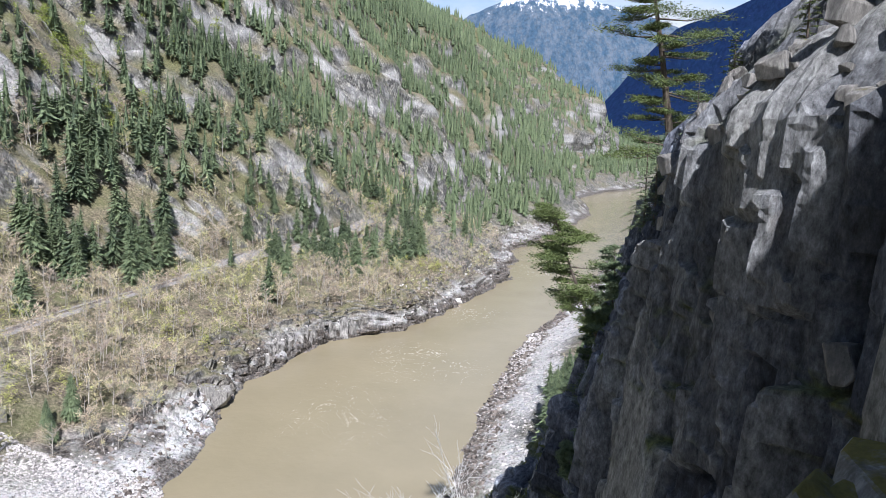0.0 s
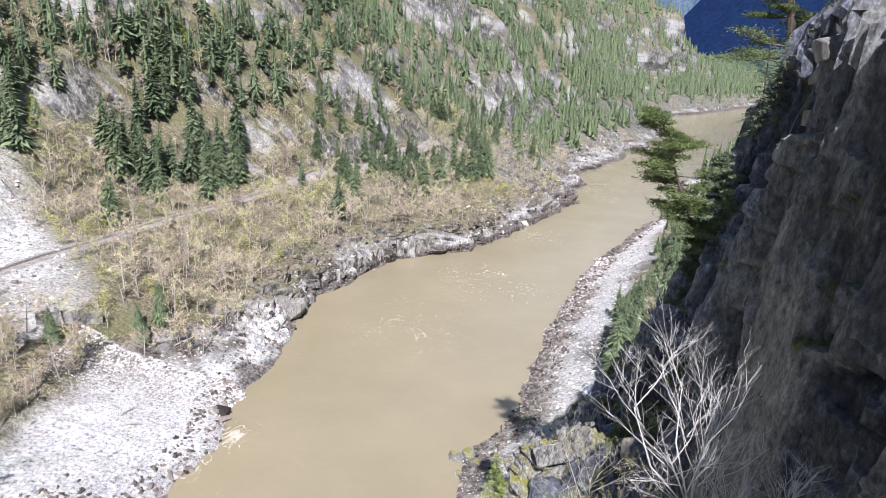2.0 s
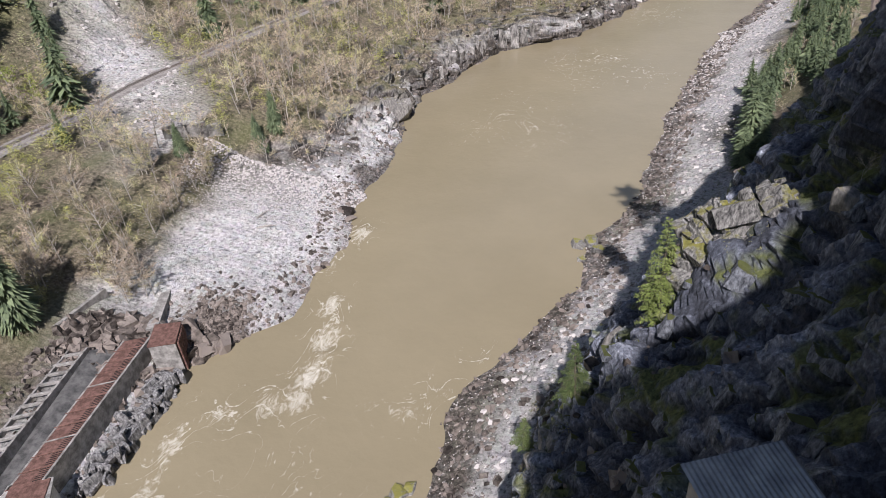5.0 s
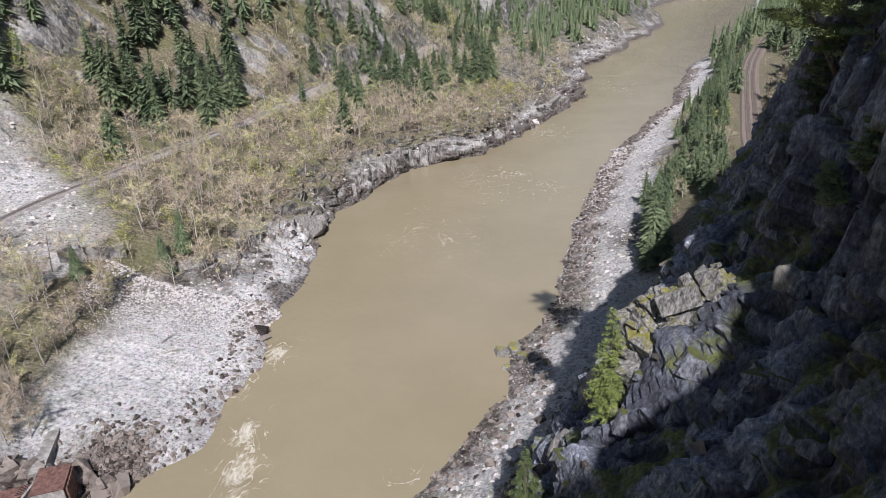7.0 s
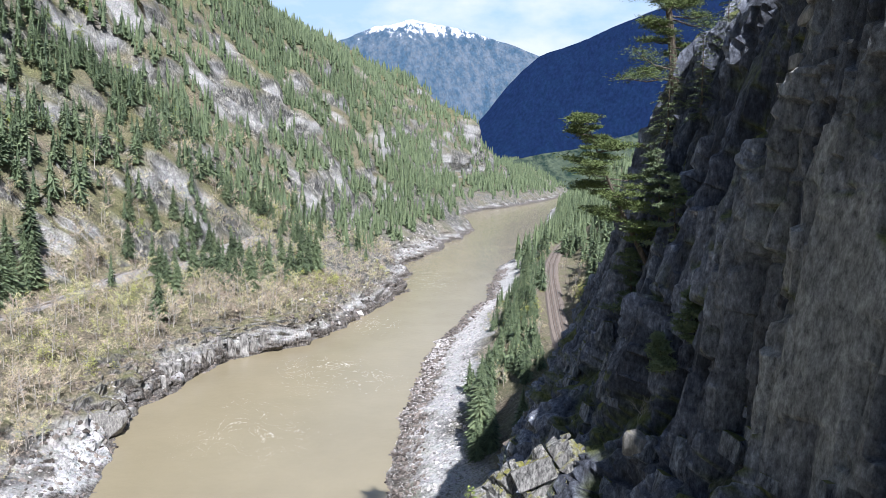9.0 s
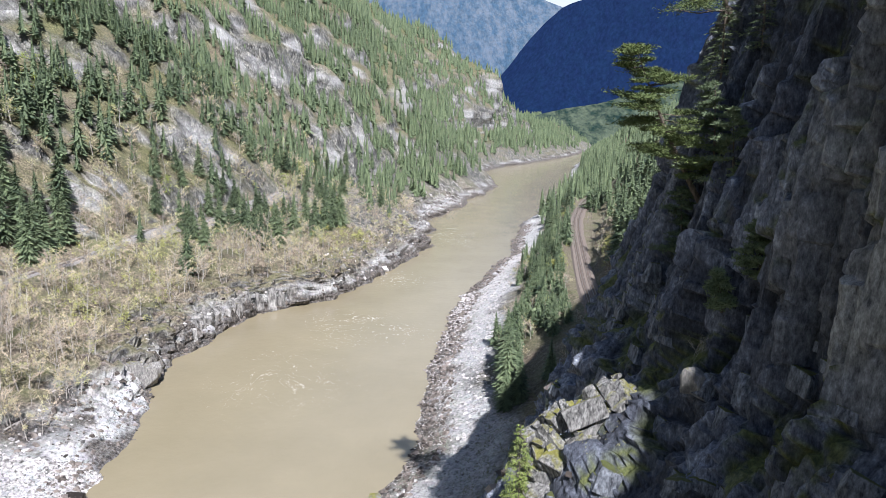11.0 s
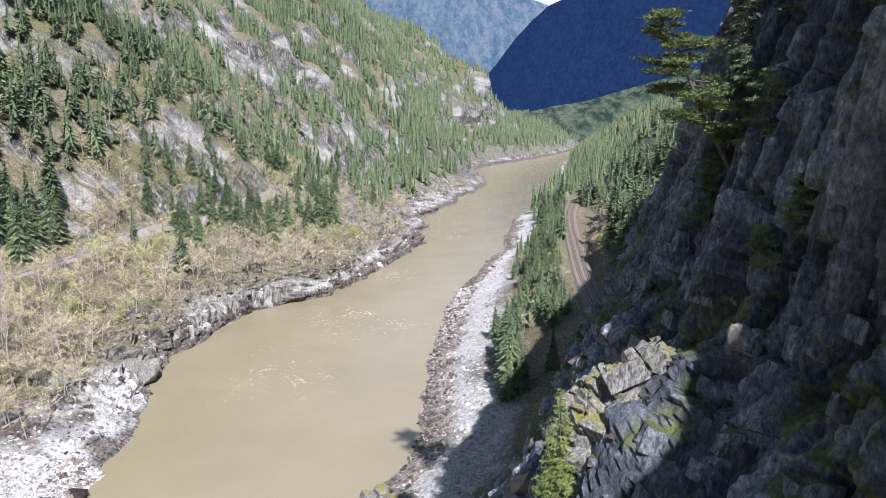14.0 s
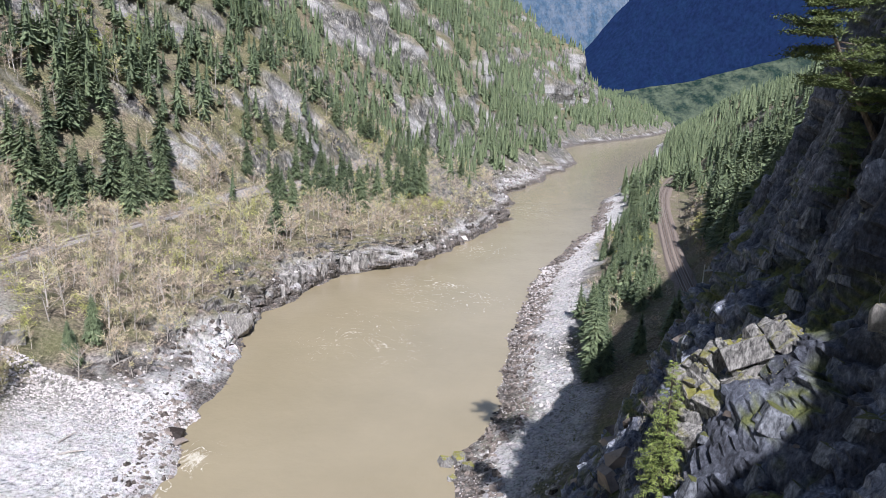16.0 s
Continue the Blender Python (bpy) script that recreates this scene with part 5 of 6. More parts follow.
# ---- the fishway across the river ----
def slab(corners, z0, z1):
    """An upright prism over a plan of corners."""
    n = len(corners)
    v = [(x, y, z0) for x, y in corners] + [(x, y, z1) for x, y in corners]
    bm = bmesh.new()
    bv = [bm.verts.new(c) for c in v]
    bm.faces.new(bv[n:])
    bm.faces.new(bv[:n][::-1])
    for k in range(n):
        bm.faces.new((bv[k], bv[(k + 1) % n], bv[n + (k + 1) % n], bv[n + k]))
    bmesh.ops.recalc_face_normals(bm, faces=bm.faces[:])
    bmesh.ops.bevel(bm, geom=bm.edges[:], offset=0.08, segments=1, affect="EDGES")
    return bm


def along(a, b, t):
    return (a[0] + (b[0] - a[0]) * t, a[1] + (b[1] - a[1]) * t)


def fishway():
    f = tagged(new("fishway"), "concrete fishway with rusty grating deck on the river's edge", "fishway")
    a, b, c, d = (-131.5, 114.0), (-124.0, 117.5), (-120.5, 71.0), (-127.5, 67.0)
    solid("channel_wall", slab([a, along(a, b, 0.1), along(d, c, 0.1), d], -1, 9.2), MAT_CONCRETE, f)
    solid("river_wall", slab([along(a, b, 0.9), b, c, along(d, c, 0.9)], -2, 9.2), MAT_CONCRETE, f)
    for k in range(11):
        t0, t1 = k / 11 + 0.006, (k + 1) / 11 - 0.006
        p = [along(along(a, d, t0), along(b, c, t0), 0.08), along(along(a, d, t0), along(b, c, t0), 0.92), along(along(a, d, t1), along(b, c, t1), 0.92), along(along(a, d, t1), along(b, c, t1), 0.08)]
        grate = solid("grating", slab(p, 8.9, 9.3), MAT_RUST, f, "rusty steel grating")
        for s in range(6):
            u0, u1 = t0 + (t1 - t0) * (s + 0.25) / 6, t0 + (t1 - t0) * (s + 0.5) / 6
            for lo, hi in ((0.62, 0.88),):
                q = [along(along(a, d, u0), along(b, c, u0), lo), along(along(a, d, u0), along(b, c, u0), hi), along(along(a, d, u1), along(b, c, u1), hi), along(along(a, d, u1), along(b, c, u1), lo)]
                solid("slot", slab(q, 9.3, 9.36), MAT_DARK, grate, "dark grating slot")
        e0, e1 = along(a, d, t1 + 0.003), along(b, c, t1 + 0.003)
        solid("rib", slab([e0, e1, (e1[0], e1[1] - 0.2), (e0[0], e0[1] - 0.2)], 9.0, 9.42), MAT_CONCRETE if k % 4 == 3 else MAT_RUST, f)
    solid("curb", slab([along(a, b, 0.92), b, c, along(d, c, 0.92)], 9.2, 9.75), MAT_CONCRETE, f, "pale concrete curb")
    # gate house at the upper end
    solid("gate_house", slab([(-124.4, 119.5), (-118.2, 121.5), (-115.0, 114.0), (-121.5, 111.5)], -2, 10.4), MAT_CONCRETE, f, "concrete gate house")
    solid("gate_roof", slab([(-124.8, 120.0), (-117.8, 122.0), (-114.6, 113.8), (-121.6, 111.2)], 10.4, 10.8), MAT_RUST, f, "rusty steel roof")
    for k in range(5):
        t0, t1 = k / 5 + 0.02, (k + 1) / 5 - 0.02
        p0, p1 = along((-117.9, 121.8), (-114.7, 114.2), t0), along((-117.9, 121.8), (-114.7, 114.2), t1)
        solid("gate_panel", slab([p0, p1, (p1[0] + 0.4, p1[1] + 0.2), (p0[0] + 0.4, p0[1] + 0.2)], 0.5, 10.2), MAT_RUST, f, "rusty steel gate panel")
    # training wall running up the shore
    solid("training_wall", slab([(-127.5, 119), (-124.5, 120.5), (-131.5, 140), (-134.0, 139)], -1, 9.6), MAT_CONCRETE, f, "grey concrete wall stained with moss")
    # sloping channel with cross beams on the land side
    e, g, h, i = (-141.5, 106.0), (-136.5, 108.0), (-131.5, 64.0), (-136.5, 61.0)
    for p in ([e, along(e, g, 0.12), along(i, h, 0.12), i], [along(e, g, 0.88), g, h, along(i, h, 0.88)]):
        solid("channel_wall", slab(p, 3, 12.0), MAT_CONCRETE, f)
    solid("channel_floor", slab([e, g, h, i], 2, 6.4), MAT_CONCRETE, f, "sloping grey concrete channel floor")
    for k in range(13):
        t = (k + 0.5) / 13
        p0, p1 = along(e, i, t), along(g, h, t)
        solid("cross_beam", slab([p0, p1, (p1[0], p1[1] - 0.7), (p0[0], p0[1] - 0.7)], 11.4, 12.2), MAT_CONCRETE, f)
    # the apron's concrete is stained, with the channel's shade put into its colour
    bm = slab([g, a, d, h], 3.0, 8.2)
    for v in bm.verts:
        if v.co.z > 6 and v.co.x < -130.5 and v.co.x < -132.5 + (v.co.y - 67) * -0.06:
            v.co.z += 2.6
    solid("apron", bm, simple_material("stained_shade_concrete", (0.05, 0.05, 0.05), (0.14, 0.137, 0.133), 0.4, 0.9, bump=0.2), f, "sloping grey concrete apron, stained and darkened for shade")
    # pale end block with dark openings
    solid("end_block", slab([(-127.5, 67.5), (-120.0, 71.5), (-112.5, 60.0), (-120.0, 52.0), (-131.0, 58.0)], -2, 8.8), MAT_WHITEWALL, f, "pale concrete end block")
    solid("end_roof", slab([(-127.0, 68.0), (-119.6, 71.6), (-117.0, 66.0), (-124.5, 62.0)], 8.8, 9.5), MAT_RUST, f, "rusty grated roof")
    solid("end_slab", slab([(-128.0, 68.4), (-119.4, 72.2), (-113.5, 62.5), (-117.5, 57.0), (-126.0, 59.5)], 8.75, 9.2), MAT_CONCRETE, f, "grey concrete roof slab")
    for p in ((-116.0, 57.2), (-118.8, 54.2)):
        solid("doorway", slab([(p[0] - 0.6, p[1] - 0.5), (p[0] + 0.7, p[1] + 0.8), (p[0] + 1.0, p[1] + 0.5), (p[0] - 0.3, p[1] - 0.8)], 0.5, 7.5), MAT_DARK, f, "dark opening")
    solid("wing_wall", slab([(-140.0, 66.0), (-136.0, 68.5), (-129.0, 60.0), (-134.0, 56.0)], -1, 8.0), MAT_WHITEWALL, f, "pale concrete wing wall")
    solid("retaining_wall", slab([(-146.0, 128.0), (-144.8, 128.6), (-147.5, 112.0), (-148.8, 111.6)], 6, 15), MAT_CONCRETE, f)


fishway()

MAT_ROOF = simple_material("pale_roofing", (0.4, 0.4, 0.39), (0.62, 0.62, 0.6), 0.6, 0.7, bump=0.2)
MAT_PAINT = simple_material("white_paint", (0.62, 0.61, 0.58), (0.78, 0.77, 0.75), 1.0, 0.7, bump=0.1)


def open_shed(x, y, turn):
    s = tagged(new("open_shed"), "open shed with a grey lean-to roof on pale posts", "shed")
    s.matrix_world = pose(x, y, ground_z(x, y) - 0.2, 0, 0, turn)
    bm = box(15, 6, 0.25, 0, 0, 0)
    bmesh.ops.transform(bm, matrix=pose(0, 0, 3.1, 9, 0, 0), verts=bm.verts[:])
    solid("roof", bm, MAT_ROOF, s)
    solid("back_wall", box(14.4, 0.2, 3.2, 0, 2.6, 0), MAT_POLE, s)
    for k in range(5):
        solid("post", box(0.25, 0.25, 2.8, -7 + 3.5 * k, -2.6, 0), MAT_PAINT, s, "white post")


def cabin(x, y, turn):
    s = tagged(new("cabin"), "small white cabin with a pale pitched roof", "cabin")
    s.matrix_world = pose(x, y, ground_z(x, y) - 0.3, 0, 0, turn)
    solid("wall", box(8, 6, 3.2), MAT_PAINT, s)
    for side in (-1, 1):
        bm = box(9, 4.2, 0.2)
        bmesh.ops.transform(bm, matrix=pose(0, side * 1.75, 3.75, -side * 26, 0, 0), verts=bm.verts[:])
        solid("roof", bm, MAT_ROOF, s)
    solid("door", box(1.0, 0.12, 2.1, 1.5, -3.02, 0), MAT_POLE, s, "brown wooden door")
    solid("window", box(1.4, 0.12, 1.0, -1.8, -3.02, 1.1), MAT_DARK, s, "dark window")


open_shed(-181, 117, 55)
cabin(-171, 95, 48)

# stone retaining wall and trestle of the gully below the railway
def stone_wall(points, h, label):
    w = tagged(new("stone_wall"), label, "wall")
    for k in range(len(points) - 1):
        (x0, y0), (x1, y1) = points[k], points[k + 1]
        z = min(ground_z(x0, y0), ground_z(x1, y1)) - 1
        dx, dy = x1 - x0, y1 - y0
        l = math.hypot(dx, dy)
        nx, ny = -dy / l * 0.9, dx / l * 0.9
        solid("panel", slab([(x0, y0), (x1, y1), (x1 + nx, y1 + ny), (x0 + nx, y0 + ny)], z, z + h + rng.random() * 0.8), MAT_CONCRETE, w)


stone_wall([(-170, 206), (-166, 209), (-162, 213), (-158, 217), (-154, 221)], 6.5, "stained concrete wall above the pale debris fan")


# ---- single rocks ----
def angular_rock(r, sx, sy, sz, cuts=13):
    """A block cut from a box by random planes."""
    bm = bmesh.new()
    bmesh.ops.create_cube(bm, size=1.0)
    for _ in range(cuts):
        n = Vector((r.gauss(0, 1), r.gauss(0, 1), r.gauss(0, 1))).normalized()
        geom = bm.verts[:] + bm.edges[:] + bm.faces[:]
        cut = bmesh.ops.bisect_plane(bm, geom=geom, plane_co=n * r.uniform(0.34, 0.56), plane_no=n, clear_outer=True)
        edges = [e for e in cut["geom_cut"] if isinstance(e, bmesh.types.BMEdge)]
        if edges:
            bmesh.ops.edgeloop_fill(bm, edges=edges)
    bmesh.ops.scale(bm, vec=(sx, sy, sz), verts=bm.verts[:])
    bmesh.ops.bevel(bm, geom=bm.edges[:], offset=min(sx, sy, sz) * 0.035, segments=1, affect="EDGES")
    return bm


def mossy_rock_material(name, a, b, moss, amount, grain=1.7):
    m, nodes, links, shader = material(name, 0.9)
    pos = stretched(nodes, links, 1, 1, 1)
    n = noise_node(nodes, links, grain, 10, 0.75, stretched(nodes, links, 1, 1, 0.4))
    big = noise_node(nodes, links, 0.45, 5, 0.7, pos)
    col = ramp_node(nodes, links, n.outputs[0], [(0.38, a), (0.5, tuple((p + q) / 2.4 for p, q in zip(a, b))), (0.64, b)]).outputs[0]
    geo = nodes.new("ShaderNodeNewGeometry")
    sep = nodes.new("ShaderNodeSeparateXYZ")
    links.new(geo.outputs["Normal"], sep.inputs[0])
    ma = nodes.new("ShaderNodeMath")
    ma.operation = "MULTIPLY"
    links.new(sep.outputs["Z"], ma.inputs[0])
    links.new(big.outputs[0], ma.inputs[1])
    mask = ramp_node(nodes, links, ma.outputs[0], [(amount, (0, 0, 0)), (amount + 0.12, (1, 1, 1))])
    mc = ramp_node(nodes, links, n.outputs[0], [(0.3, tuple(0.5 * c for c in moss)), (0.7, moss)])
    links.new(mix_node(nodes, links, mask.outputs[0], col, mc.outputs[0]), shader.inputs["Base Color"])
    bump_node(nodes, links, shader, n.outputs[0], 1.0, 0.35)
    return m


MAT_CRAG = mossy_rock_material("mossy_crag", (0.03, 0.03, 0.031), (0.46, 0.445, 0.42), (0.3, 0.285, 0.07), 0.38, 3.0)
MAT_SLATE = mossy_rock_material("dark_slate", (0.02, 0.02, 0.023), (0.42, 0.415, 0.41), (0.1, 0.1, 0.05), 0.6)
MAT_STAINED = mossy_rock_material("stained_rock_wall", (0.03, 0.028, 0.026), (0.44, 0.42, 0.395), (0.2, 0.18, 0.1), 0.5, 0.45)
MAT_PALECRAG = mossy_rock_material("pale_crag", (0.13, 0.125, 0.12), (0.42, 0.4, 0.37), (0.22, 0.2, 0.08), 0.47)


def rock_group(name, label, category, places, mat, seed, cuts=13, turned=360):
    r = random.Random(seed)
    thing = tagged(new(name), label, category)
    for x, y, z, sx, sy, sz in places:
        bm = angular_rock(r, sx, sy, sz, cuts)
        bmesh.ops.transform(bm, matrix=pose(x, y, z, r.uniform(-14, 14), r.uniform(-14, 14), r.uniform(0, turned)), verts=bm.verts[:])
        solid("rock", bm, mat, thing)
    return thing


def crag_places():
    """Blocks stacked into a ridge that stands out of the slope."""
    r = random.Random(5)
    crest = ([-0.6, 0.2, 1.8, 4.7, 7.5, 9.6], [84.0, 87.0, 89.0, 90.3, 92.0, 88.5])
    foot = ([-0.6, 1.2, 6.4, 8.0, 9.6], [81.0, 75.5, 76.5, 82.0, 86.5])
    out = []
    for k in range(260):
        x = -0.6 + 10.4 * r.random()
        top, low = float(np.interp(x, *crest)), float(np.interp(x, *foot))
        s = 0.5 + 1.9 * r.random() ** 2
        t = r.random()
        z = low + (top - s * 0.4 - low) * t
        y = 57.6 + 3.0 * t + r.gauss(0, 0.5) + max(0.0, 2.2 - x) * 0.9 + 0.6
        out.append((x, y, z, s * r.uniform(1.0, 2.0), s * r.uniform(0.7, 1.2), s * r.uniform(0.6, 1.4)))
    return out


def bedded_rocks(name, label, category, places, mat, seed, bearing, dip):
    """Blocks that lie with their beds, all dipping one way."""
    r = random.Random(seed)
    thing = tagged(new(name), label, category)
    for x, y, z, sx, sy, sz in places:
        bm = angular_rock(r, sx, sy, sz, 3)
        bmesh.ops.transform(bm, matrix=pose(x, y, z, r.gauss(0, 6), -dip + r.gauss(0, 7), bearing + r.gauss(0, 14) + r.choice((0, 0, 0, 90))), verts=bm.verts[:])
        solid("rock", bm, mat, thing)
    return thing


bedded_rocks("rock_crag", "sunlit mossy rock crag standing out of the shaded slope", "rock", crag_places(), MAT_CRAG, 71, 20, 32)
rock_group("boulder", "smooth grey boulder on the shaded slope", "boulder", [(9.2, 53.0, 94.2, 2.1, 1.7, 2.3)], MAT_PALECRAG, 72)
rock_group("boulder", "upright pale rock beside the gravel", "boulder", [(-6.5, 70.0, 62.5, 2.2, 2.0, 6.0)], MAT_PALECRAG, 73)
rock_group("rock_ledge", "pale jointed rock ledge at the foot of the slope", "rock", [(-15, 58, 51.5, 3, 3, 5), (-12.5, 58.5, 53.5, 3, 3, 5.5), (-13.5, 60.5, 52, 3, 3, 4), (-10, 60, 57, 2.4, 2, 3)], MAT_PALECRAG, 74)
rock_group("mossy_ledge", "lichen-covered rock ledge with yellow moss", "rock", [(9.3, 13.9, 121.2, 2.4, 2.0, 1.8), (11.0, 14.4, 121.6, 2.8, 2.4, 1.8), (9.0, 13.6, 121.0, 1.9, 1.6, 1.5), (10.1, 14.2, 121.6, 1.5, 1.4, 1.0), (9.9, 13.6, 119.9, 3.0, 2.4, 1.8), (9.6, 13.4, 118.4, 2.8, 2.4, 1.8), (10.4, 13.6, 117.0, 3.4, 2.8, 2.2), (10.8, 13.6, 115.0, 3.4, 2.8, 2.6), (11.0, 13.6, 113.0, 3.2, 2.8, 2.6)], mossy_rock_material("lichened_ledge", (0.2, 0.19, 0.17), (0.55, 0.53, 0.5), (0.34, 0.3, 0.08), 0.34, 3.0), 75, 9)
rock_group("rock_islet", "mossy rock islet in the river by the bank", "rock", [(-47.5, 86, -0.3, 4, 4, 3), (-45, 87.5, -0.3, 3.5, 3, 3.4), (-49, 84, -0.3, 3, 3, 2)], MAT_CRAG, 76)
rock_group("shore_rocks", "brown rocks at the tip of the bank", "rock", [(-13.5, 186, 0.4, 5, 5, 3.5), (-9.5, 188, 1.0, 6, 4.5, 3.5), (-12, 178, 0.2, 3, 3, 2.5), (-7, 182, 2, 4, 4, 3)], MAT_CRAG, 77)
rock_group("boulder", "square white block at the waterline", "boulder", [(13, 496, 1.5, 8, 6, 6)], MAT_STONE, 78)
rock_group("slab_rock", "dark flat slab tilted over the water", "boulder", [(-98, 198, 1.0, 6, 5, 3.0), (-96, 195, 0.6, 5, 4, 1.6)], MAT_DARKSTONE, 79)
rock_group("bank_rocks", "dark broken slabs of rock against the fishway wall", "rock", [(-116.8 + rng.uniform(-3.0, 3.4), 74 + 36 * k / 110, rng.uniform(-0.4, 3.6), rng.uniform(1.2, 5.0), rng.uniform(0.7, 1.8), rng.uniform(1.2, 3.6)) for k in range(111)], MAT_SLATE, 80, 4)
rock_group("bank_rocks", "dark broken rocks along the fishway channel", "rock", [(-148.5 + rng.uniform(-2.5, 2.5), 64 + 66 * k / 24, rng.uniform(10, 12), rng.uniform(2, 4), rng.uniform(2, 4), rng.uniform(2, 4)) for k in range(25)], MAT_SLATE, 81, 5)
rock_group("rock_outcrop", "flat-topped grey rock outcrop above the waterline", "rock", [(-98 - 3.2 * k + rng.uniform(-1, 1), 289 - 1.6 * k + rng.uniform(-1.5, 1.5), 5.5 + rng.uniform(-0.5, 0.5), rng.uniform(5, 8), rng.uniform(5, 8), rng.uniform(9, 12)) for k in range(9)], MAT_PALECRAG, 83, 5, 40)
rock_group("cliff_slabs", "tall jointed rock wall above the river, pale with dark stains", "rock", [(shore_run(LEFT_SHORE, 338 + 68 * k / 17) - 4.2 + rng.uniform(-1.2, 0.8), 338 + 68 * k / 17, 6.2 + rng.uniform(-1.5, 1.2), rng.uniform(4, 6), rng.uniform(4, 6.5), rng.uniform(11, 15)) for k in range(18)], MAT_STAINED, 84, 3, 25)


def ledge_places():
    r = random.Random(6)
    out = []
    for k in range(75):
        x, y, q = 14.6 + 4.5 * r.random() ** 1.5, 21 + 26 * r.random(), 0.4 + 1.7 * r.random() ** 2
        out.append((x, y, ground_z(x, y) + 0.1 * q, q * r.uniform(0.8, 1.6), q * r.uniform(0.7, 1.1), q * r.uniform(0.5, 0.9)))
    return out


rock_group("rock_ledges", "bright broken ledges along the top of the shaded cliff", "rock", ledge_places(), MAT_PALECRAG, 82, 6, 60)

def cliff_blocks():
    """Joint-bounded blocks and columns standing proud of the shaded cliff."""
    r = random.Random(9)
    thing = tagged(new("cliff_blocks"), "tall jointed grey rock columns of the shaded cliff", "rock")
    for k in range(230):
        y = 30 + 60 * r.random()
        z = 54 + 46 * r.random()
        i = int(np.searchsorted(STATIONS, y))
        row = SURFACE[i, NL + 4:]
        j = int(np.argmax(row[:, 2] > z))
        x = float(row[j, 0])
        run = float(row[min(j + 12, len(row) - 1), 0] - row[max(j - 12, 0), 0])
        rise = float(row[min(j + 12, len(row) - 1), 2] - row[max(j - 12, 0), 2])
        lean = math.degrees(math.atan2(run, max(rise, 0.1)))
        if x < -14 or lean > 62:
            continue
        w, d = r.uniform(0.7, 2.0), r.uniform(0.8, 2.0)
        h = r.uniform(0.8, 2.6)
        bm = angular_rock(r, d, w, h, 3)
        bmesh.ops.transform(bm, matrix=pose(x + d * r.uniform(0.1, 0.34), y, z, r.gauss(0, 3), lean * 0.6 + r.gauss(0, 5), r.gauss(0, 14)), verts=bm.verts[:])
        solid("rock", bm, MAT_GROUND_ROCK, thing)


MAT_GROUND_ROCK = mossy_rock_material("jointed_cliff", (0.03, 0.034, 0.045), (0.36, 0.385, 0.43), (0.13, 0.145, 0.04), 0.31, 2.4)
cliff_blocks()

# ---- close trees ----
def tufts(r, centre, count, size, flat=0.35, blade=1.0):
    """Sprays of needles round a point."""
    verts, faces = [], []
    for _ in range(count):
        p = np.array(centre) + size * np.array([r.gauss(0, 0.55), r.gauss(0, 0.55), r.gauss(0, flat * 0.5)])
        d = np.array([r.gauss(0, 1), r.gauss(0, 1), 0.35 + r.gauss(0, 0.4)])
        d /= np.linalg.norm(d)
        s = np.cross(d, (r.gauss(0, 1), r.gauss(0, 1), r.gauss(0, 1)))
        s /= np.linalg.norm(s) + 1e-9
        l, w = blade * r.uniform(0.25, 0.55), blade * r.uniform(0.035, 0.07)
        n = len(verts)
        verts += [p - s * w, p + s * w, p + d * l]
        faces.append((n, n + 1, n + 2))
    return np.array(verts), np.array(faces)


def close_pine(name, base, top, boughs, reach, label, seed, mat, low=0.25, thick=0.3, dense=26, bend=0.0, taper=0.75):
    """A pine or fir with a bent stem, real limbs and sprays of needles along them."""
    r = random.Random(seed)
    base, top = np.array(base, float), np.array(top, float)
    axis, h = top - base, np.linalg.norm(top - base)
    def stem(t):
        return base + axis * t + np.array([bend * math.sin(math.pi * t), 0, 0])
    thing = tagged(new(name), label, "tree")
    part("trunk", mesh_of("trunk", *tube([stem(k / 8) for k in range(9)], [thick * (1 - k / 8.6) for k in range(9)], 8), MAT_BARK), thing)
    limbs, sprays = [], []
    for k in range(boughs):
        t = low + (1 - low) * (k + r.random()) / boughs
        l = reach * (1 - taper * ((t - low) / (1 - low)) ** (1.4 if taper < 0.8 else 1.0)) * r.uniform(0.35, 1.12)
        w = r.random() * 6.283
        a = stem(t)
        d = np.array([math.cos(w), math.sin(w), r.uniform(-0.18, 0.2)])
        b, c = a + d * l * 0.5 + np.array([0, 0, -0.04 * l]), a + d * l + np.array([0, 0, 0.05 * l])
        limbs.append(tube([a, b, c], [thick * 0.22, thick * 0.13, thick * 0.03], 4))
        for q in range(7):
            u = 0.45 + 0.09 * q
            side = np.array([-d[1], d[0], 0]) * l * r.uniform(-0.26, 0.26)
            sprays.append(tufts(r, a + (c - a) * u + side, int(dense * 1.6), 0.17 * l + 0.25, 0.3))
    tagged(part("limb_frame", mesh_of("limb_frame", *joined(limbs), MAT_BARK), thing), kind="stuff")
    tagged(part("needle_spray", mesh_of("needle_spray", *joined(sprays), mat), thing), kind="stuff")
    return thing


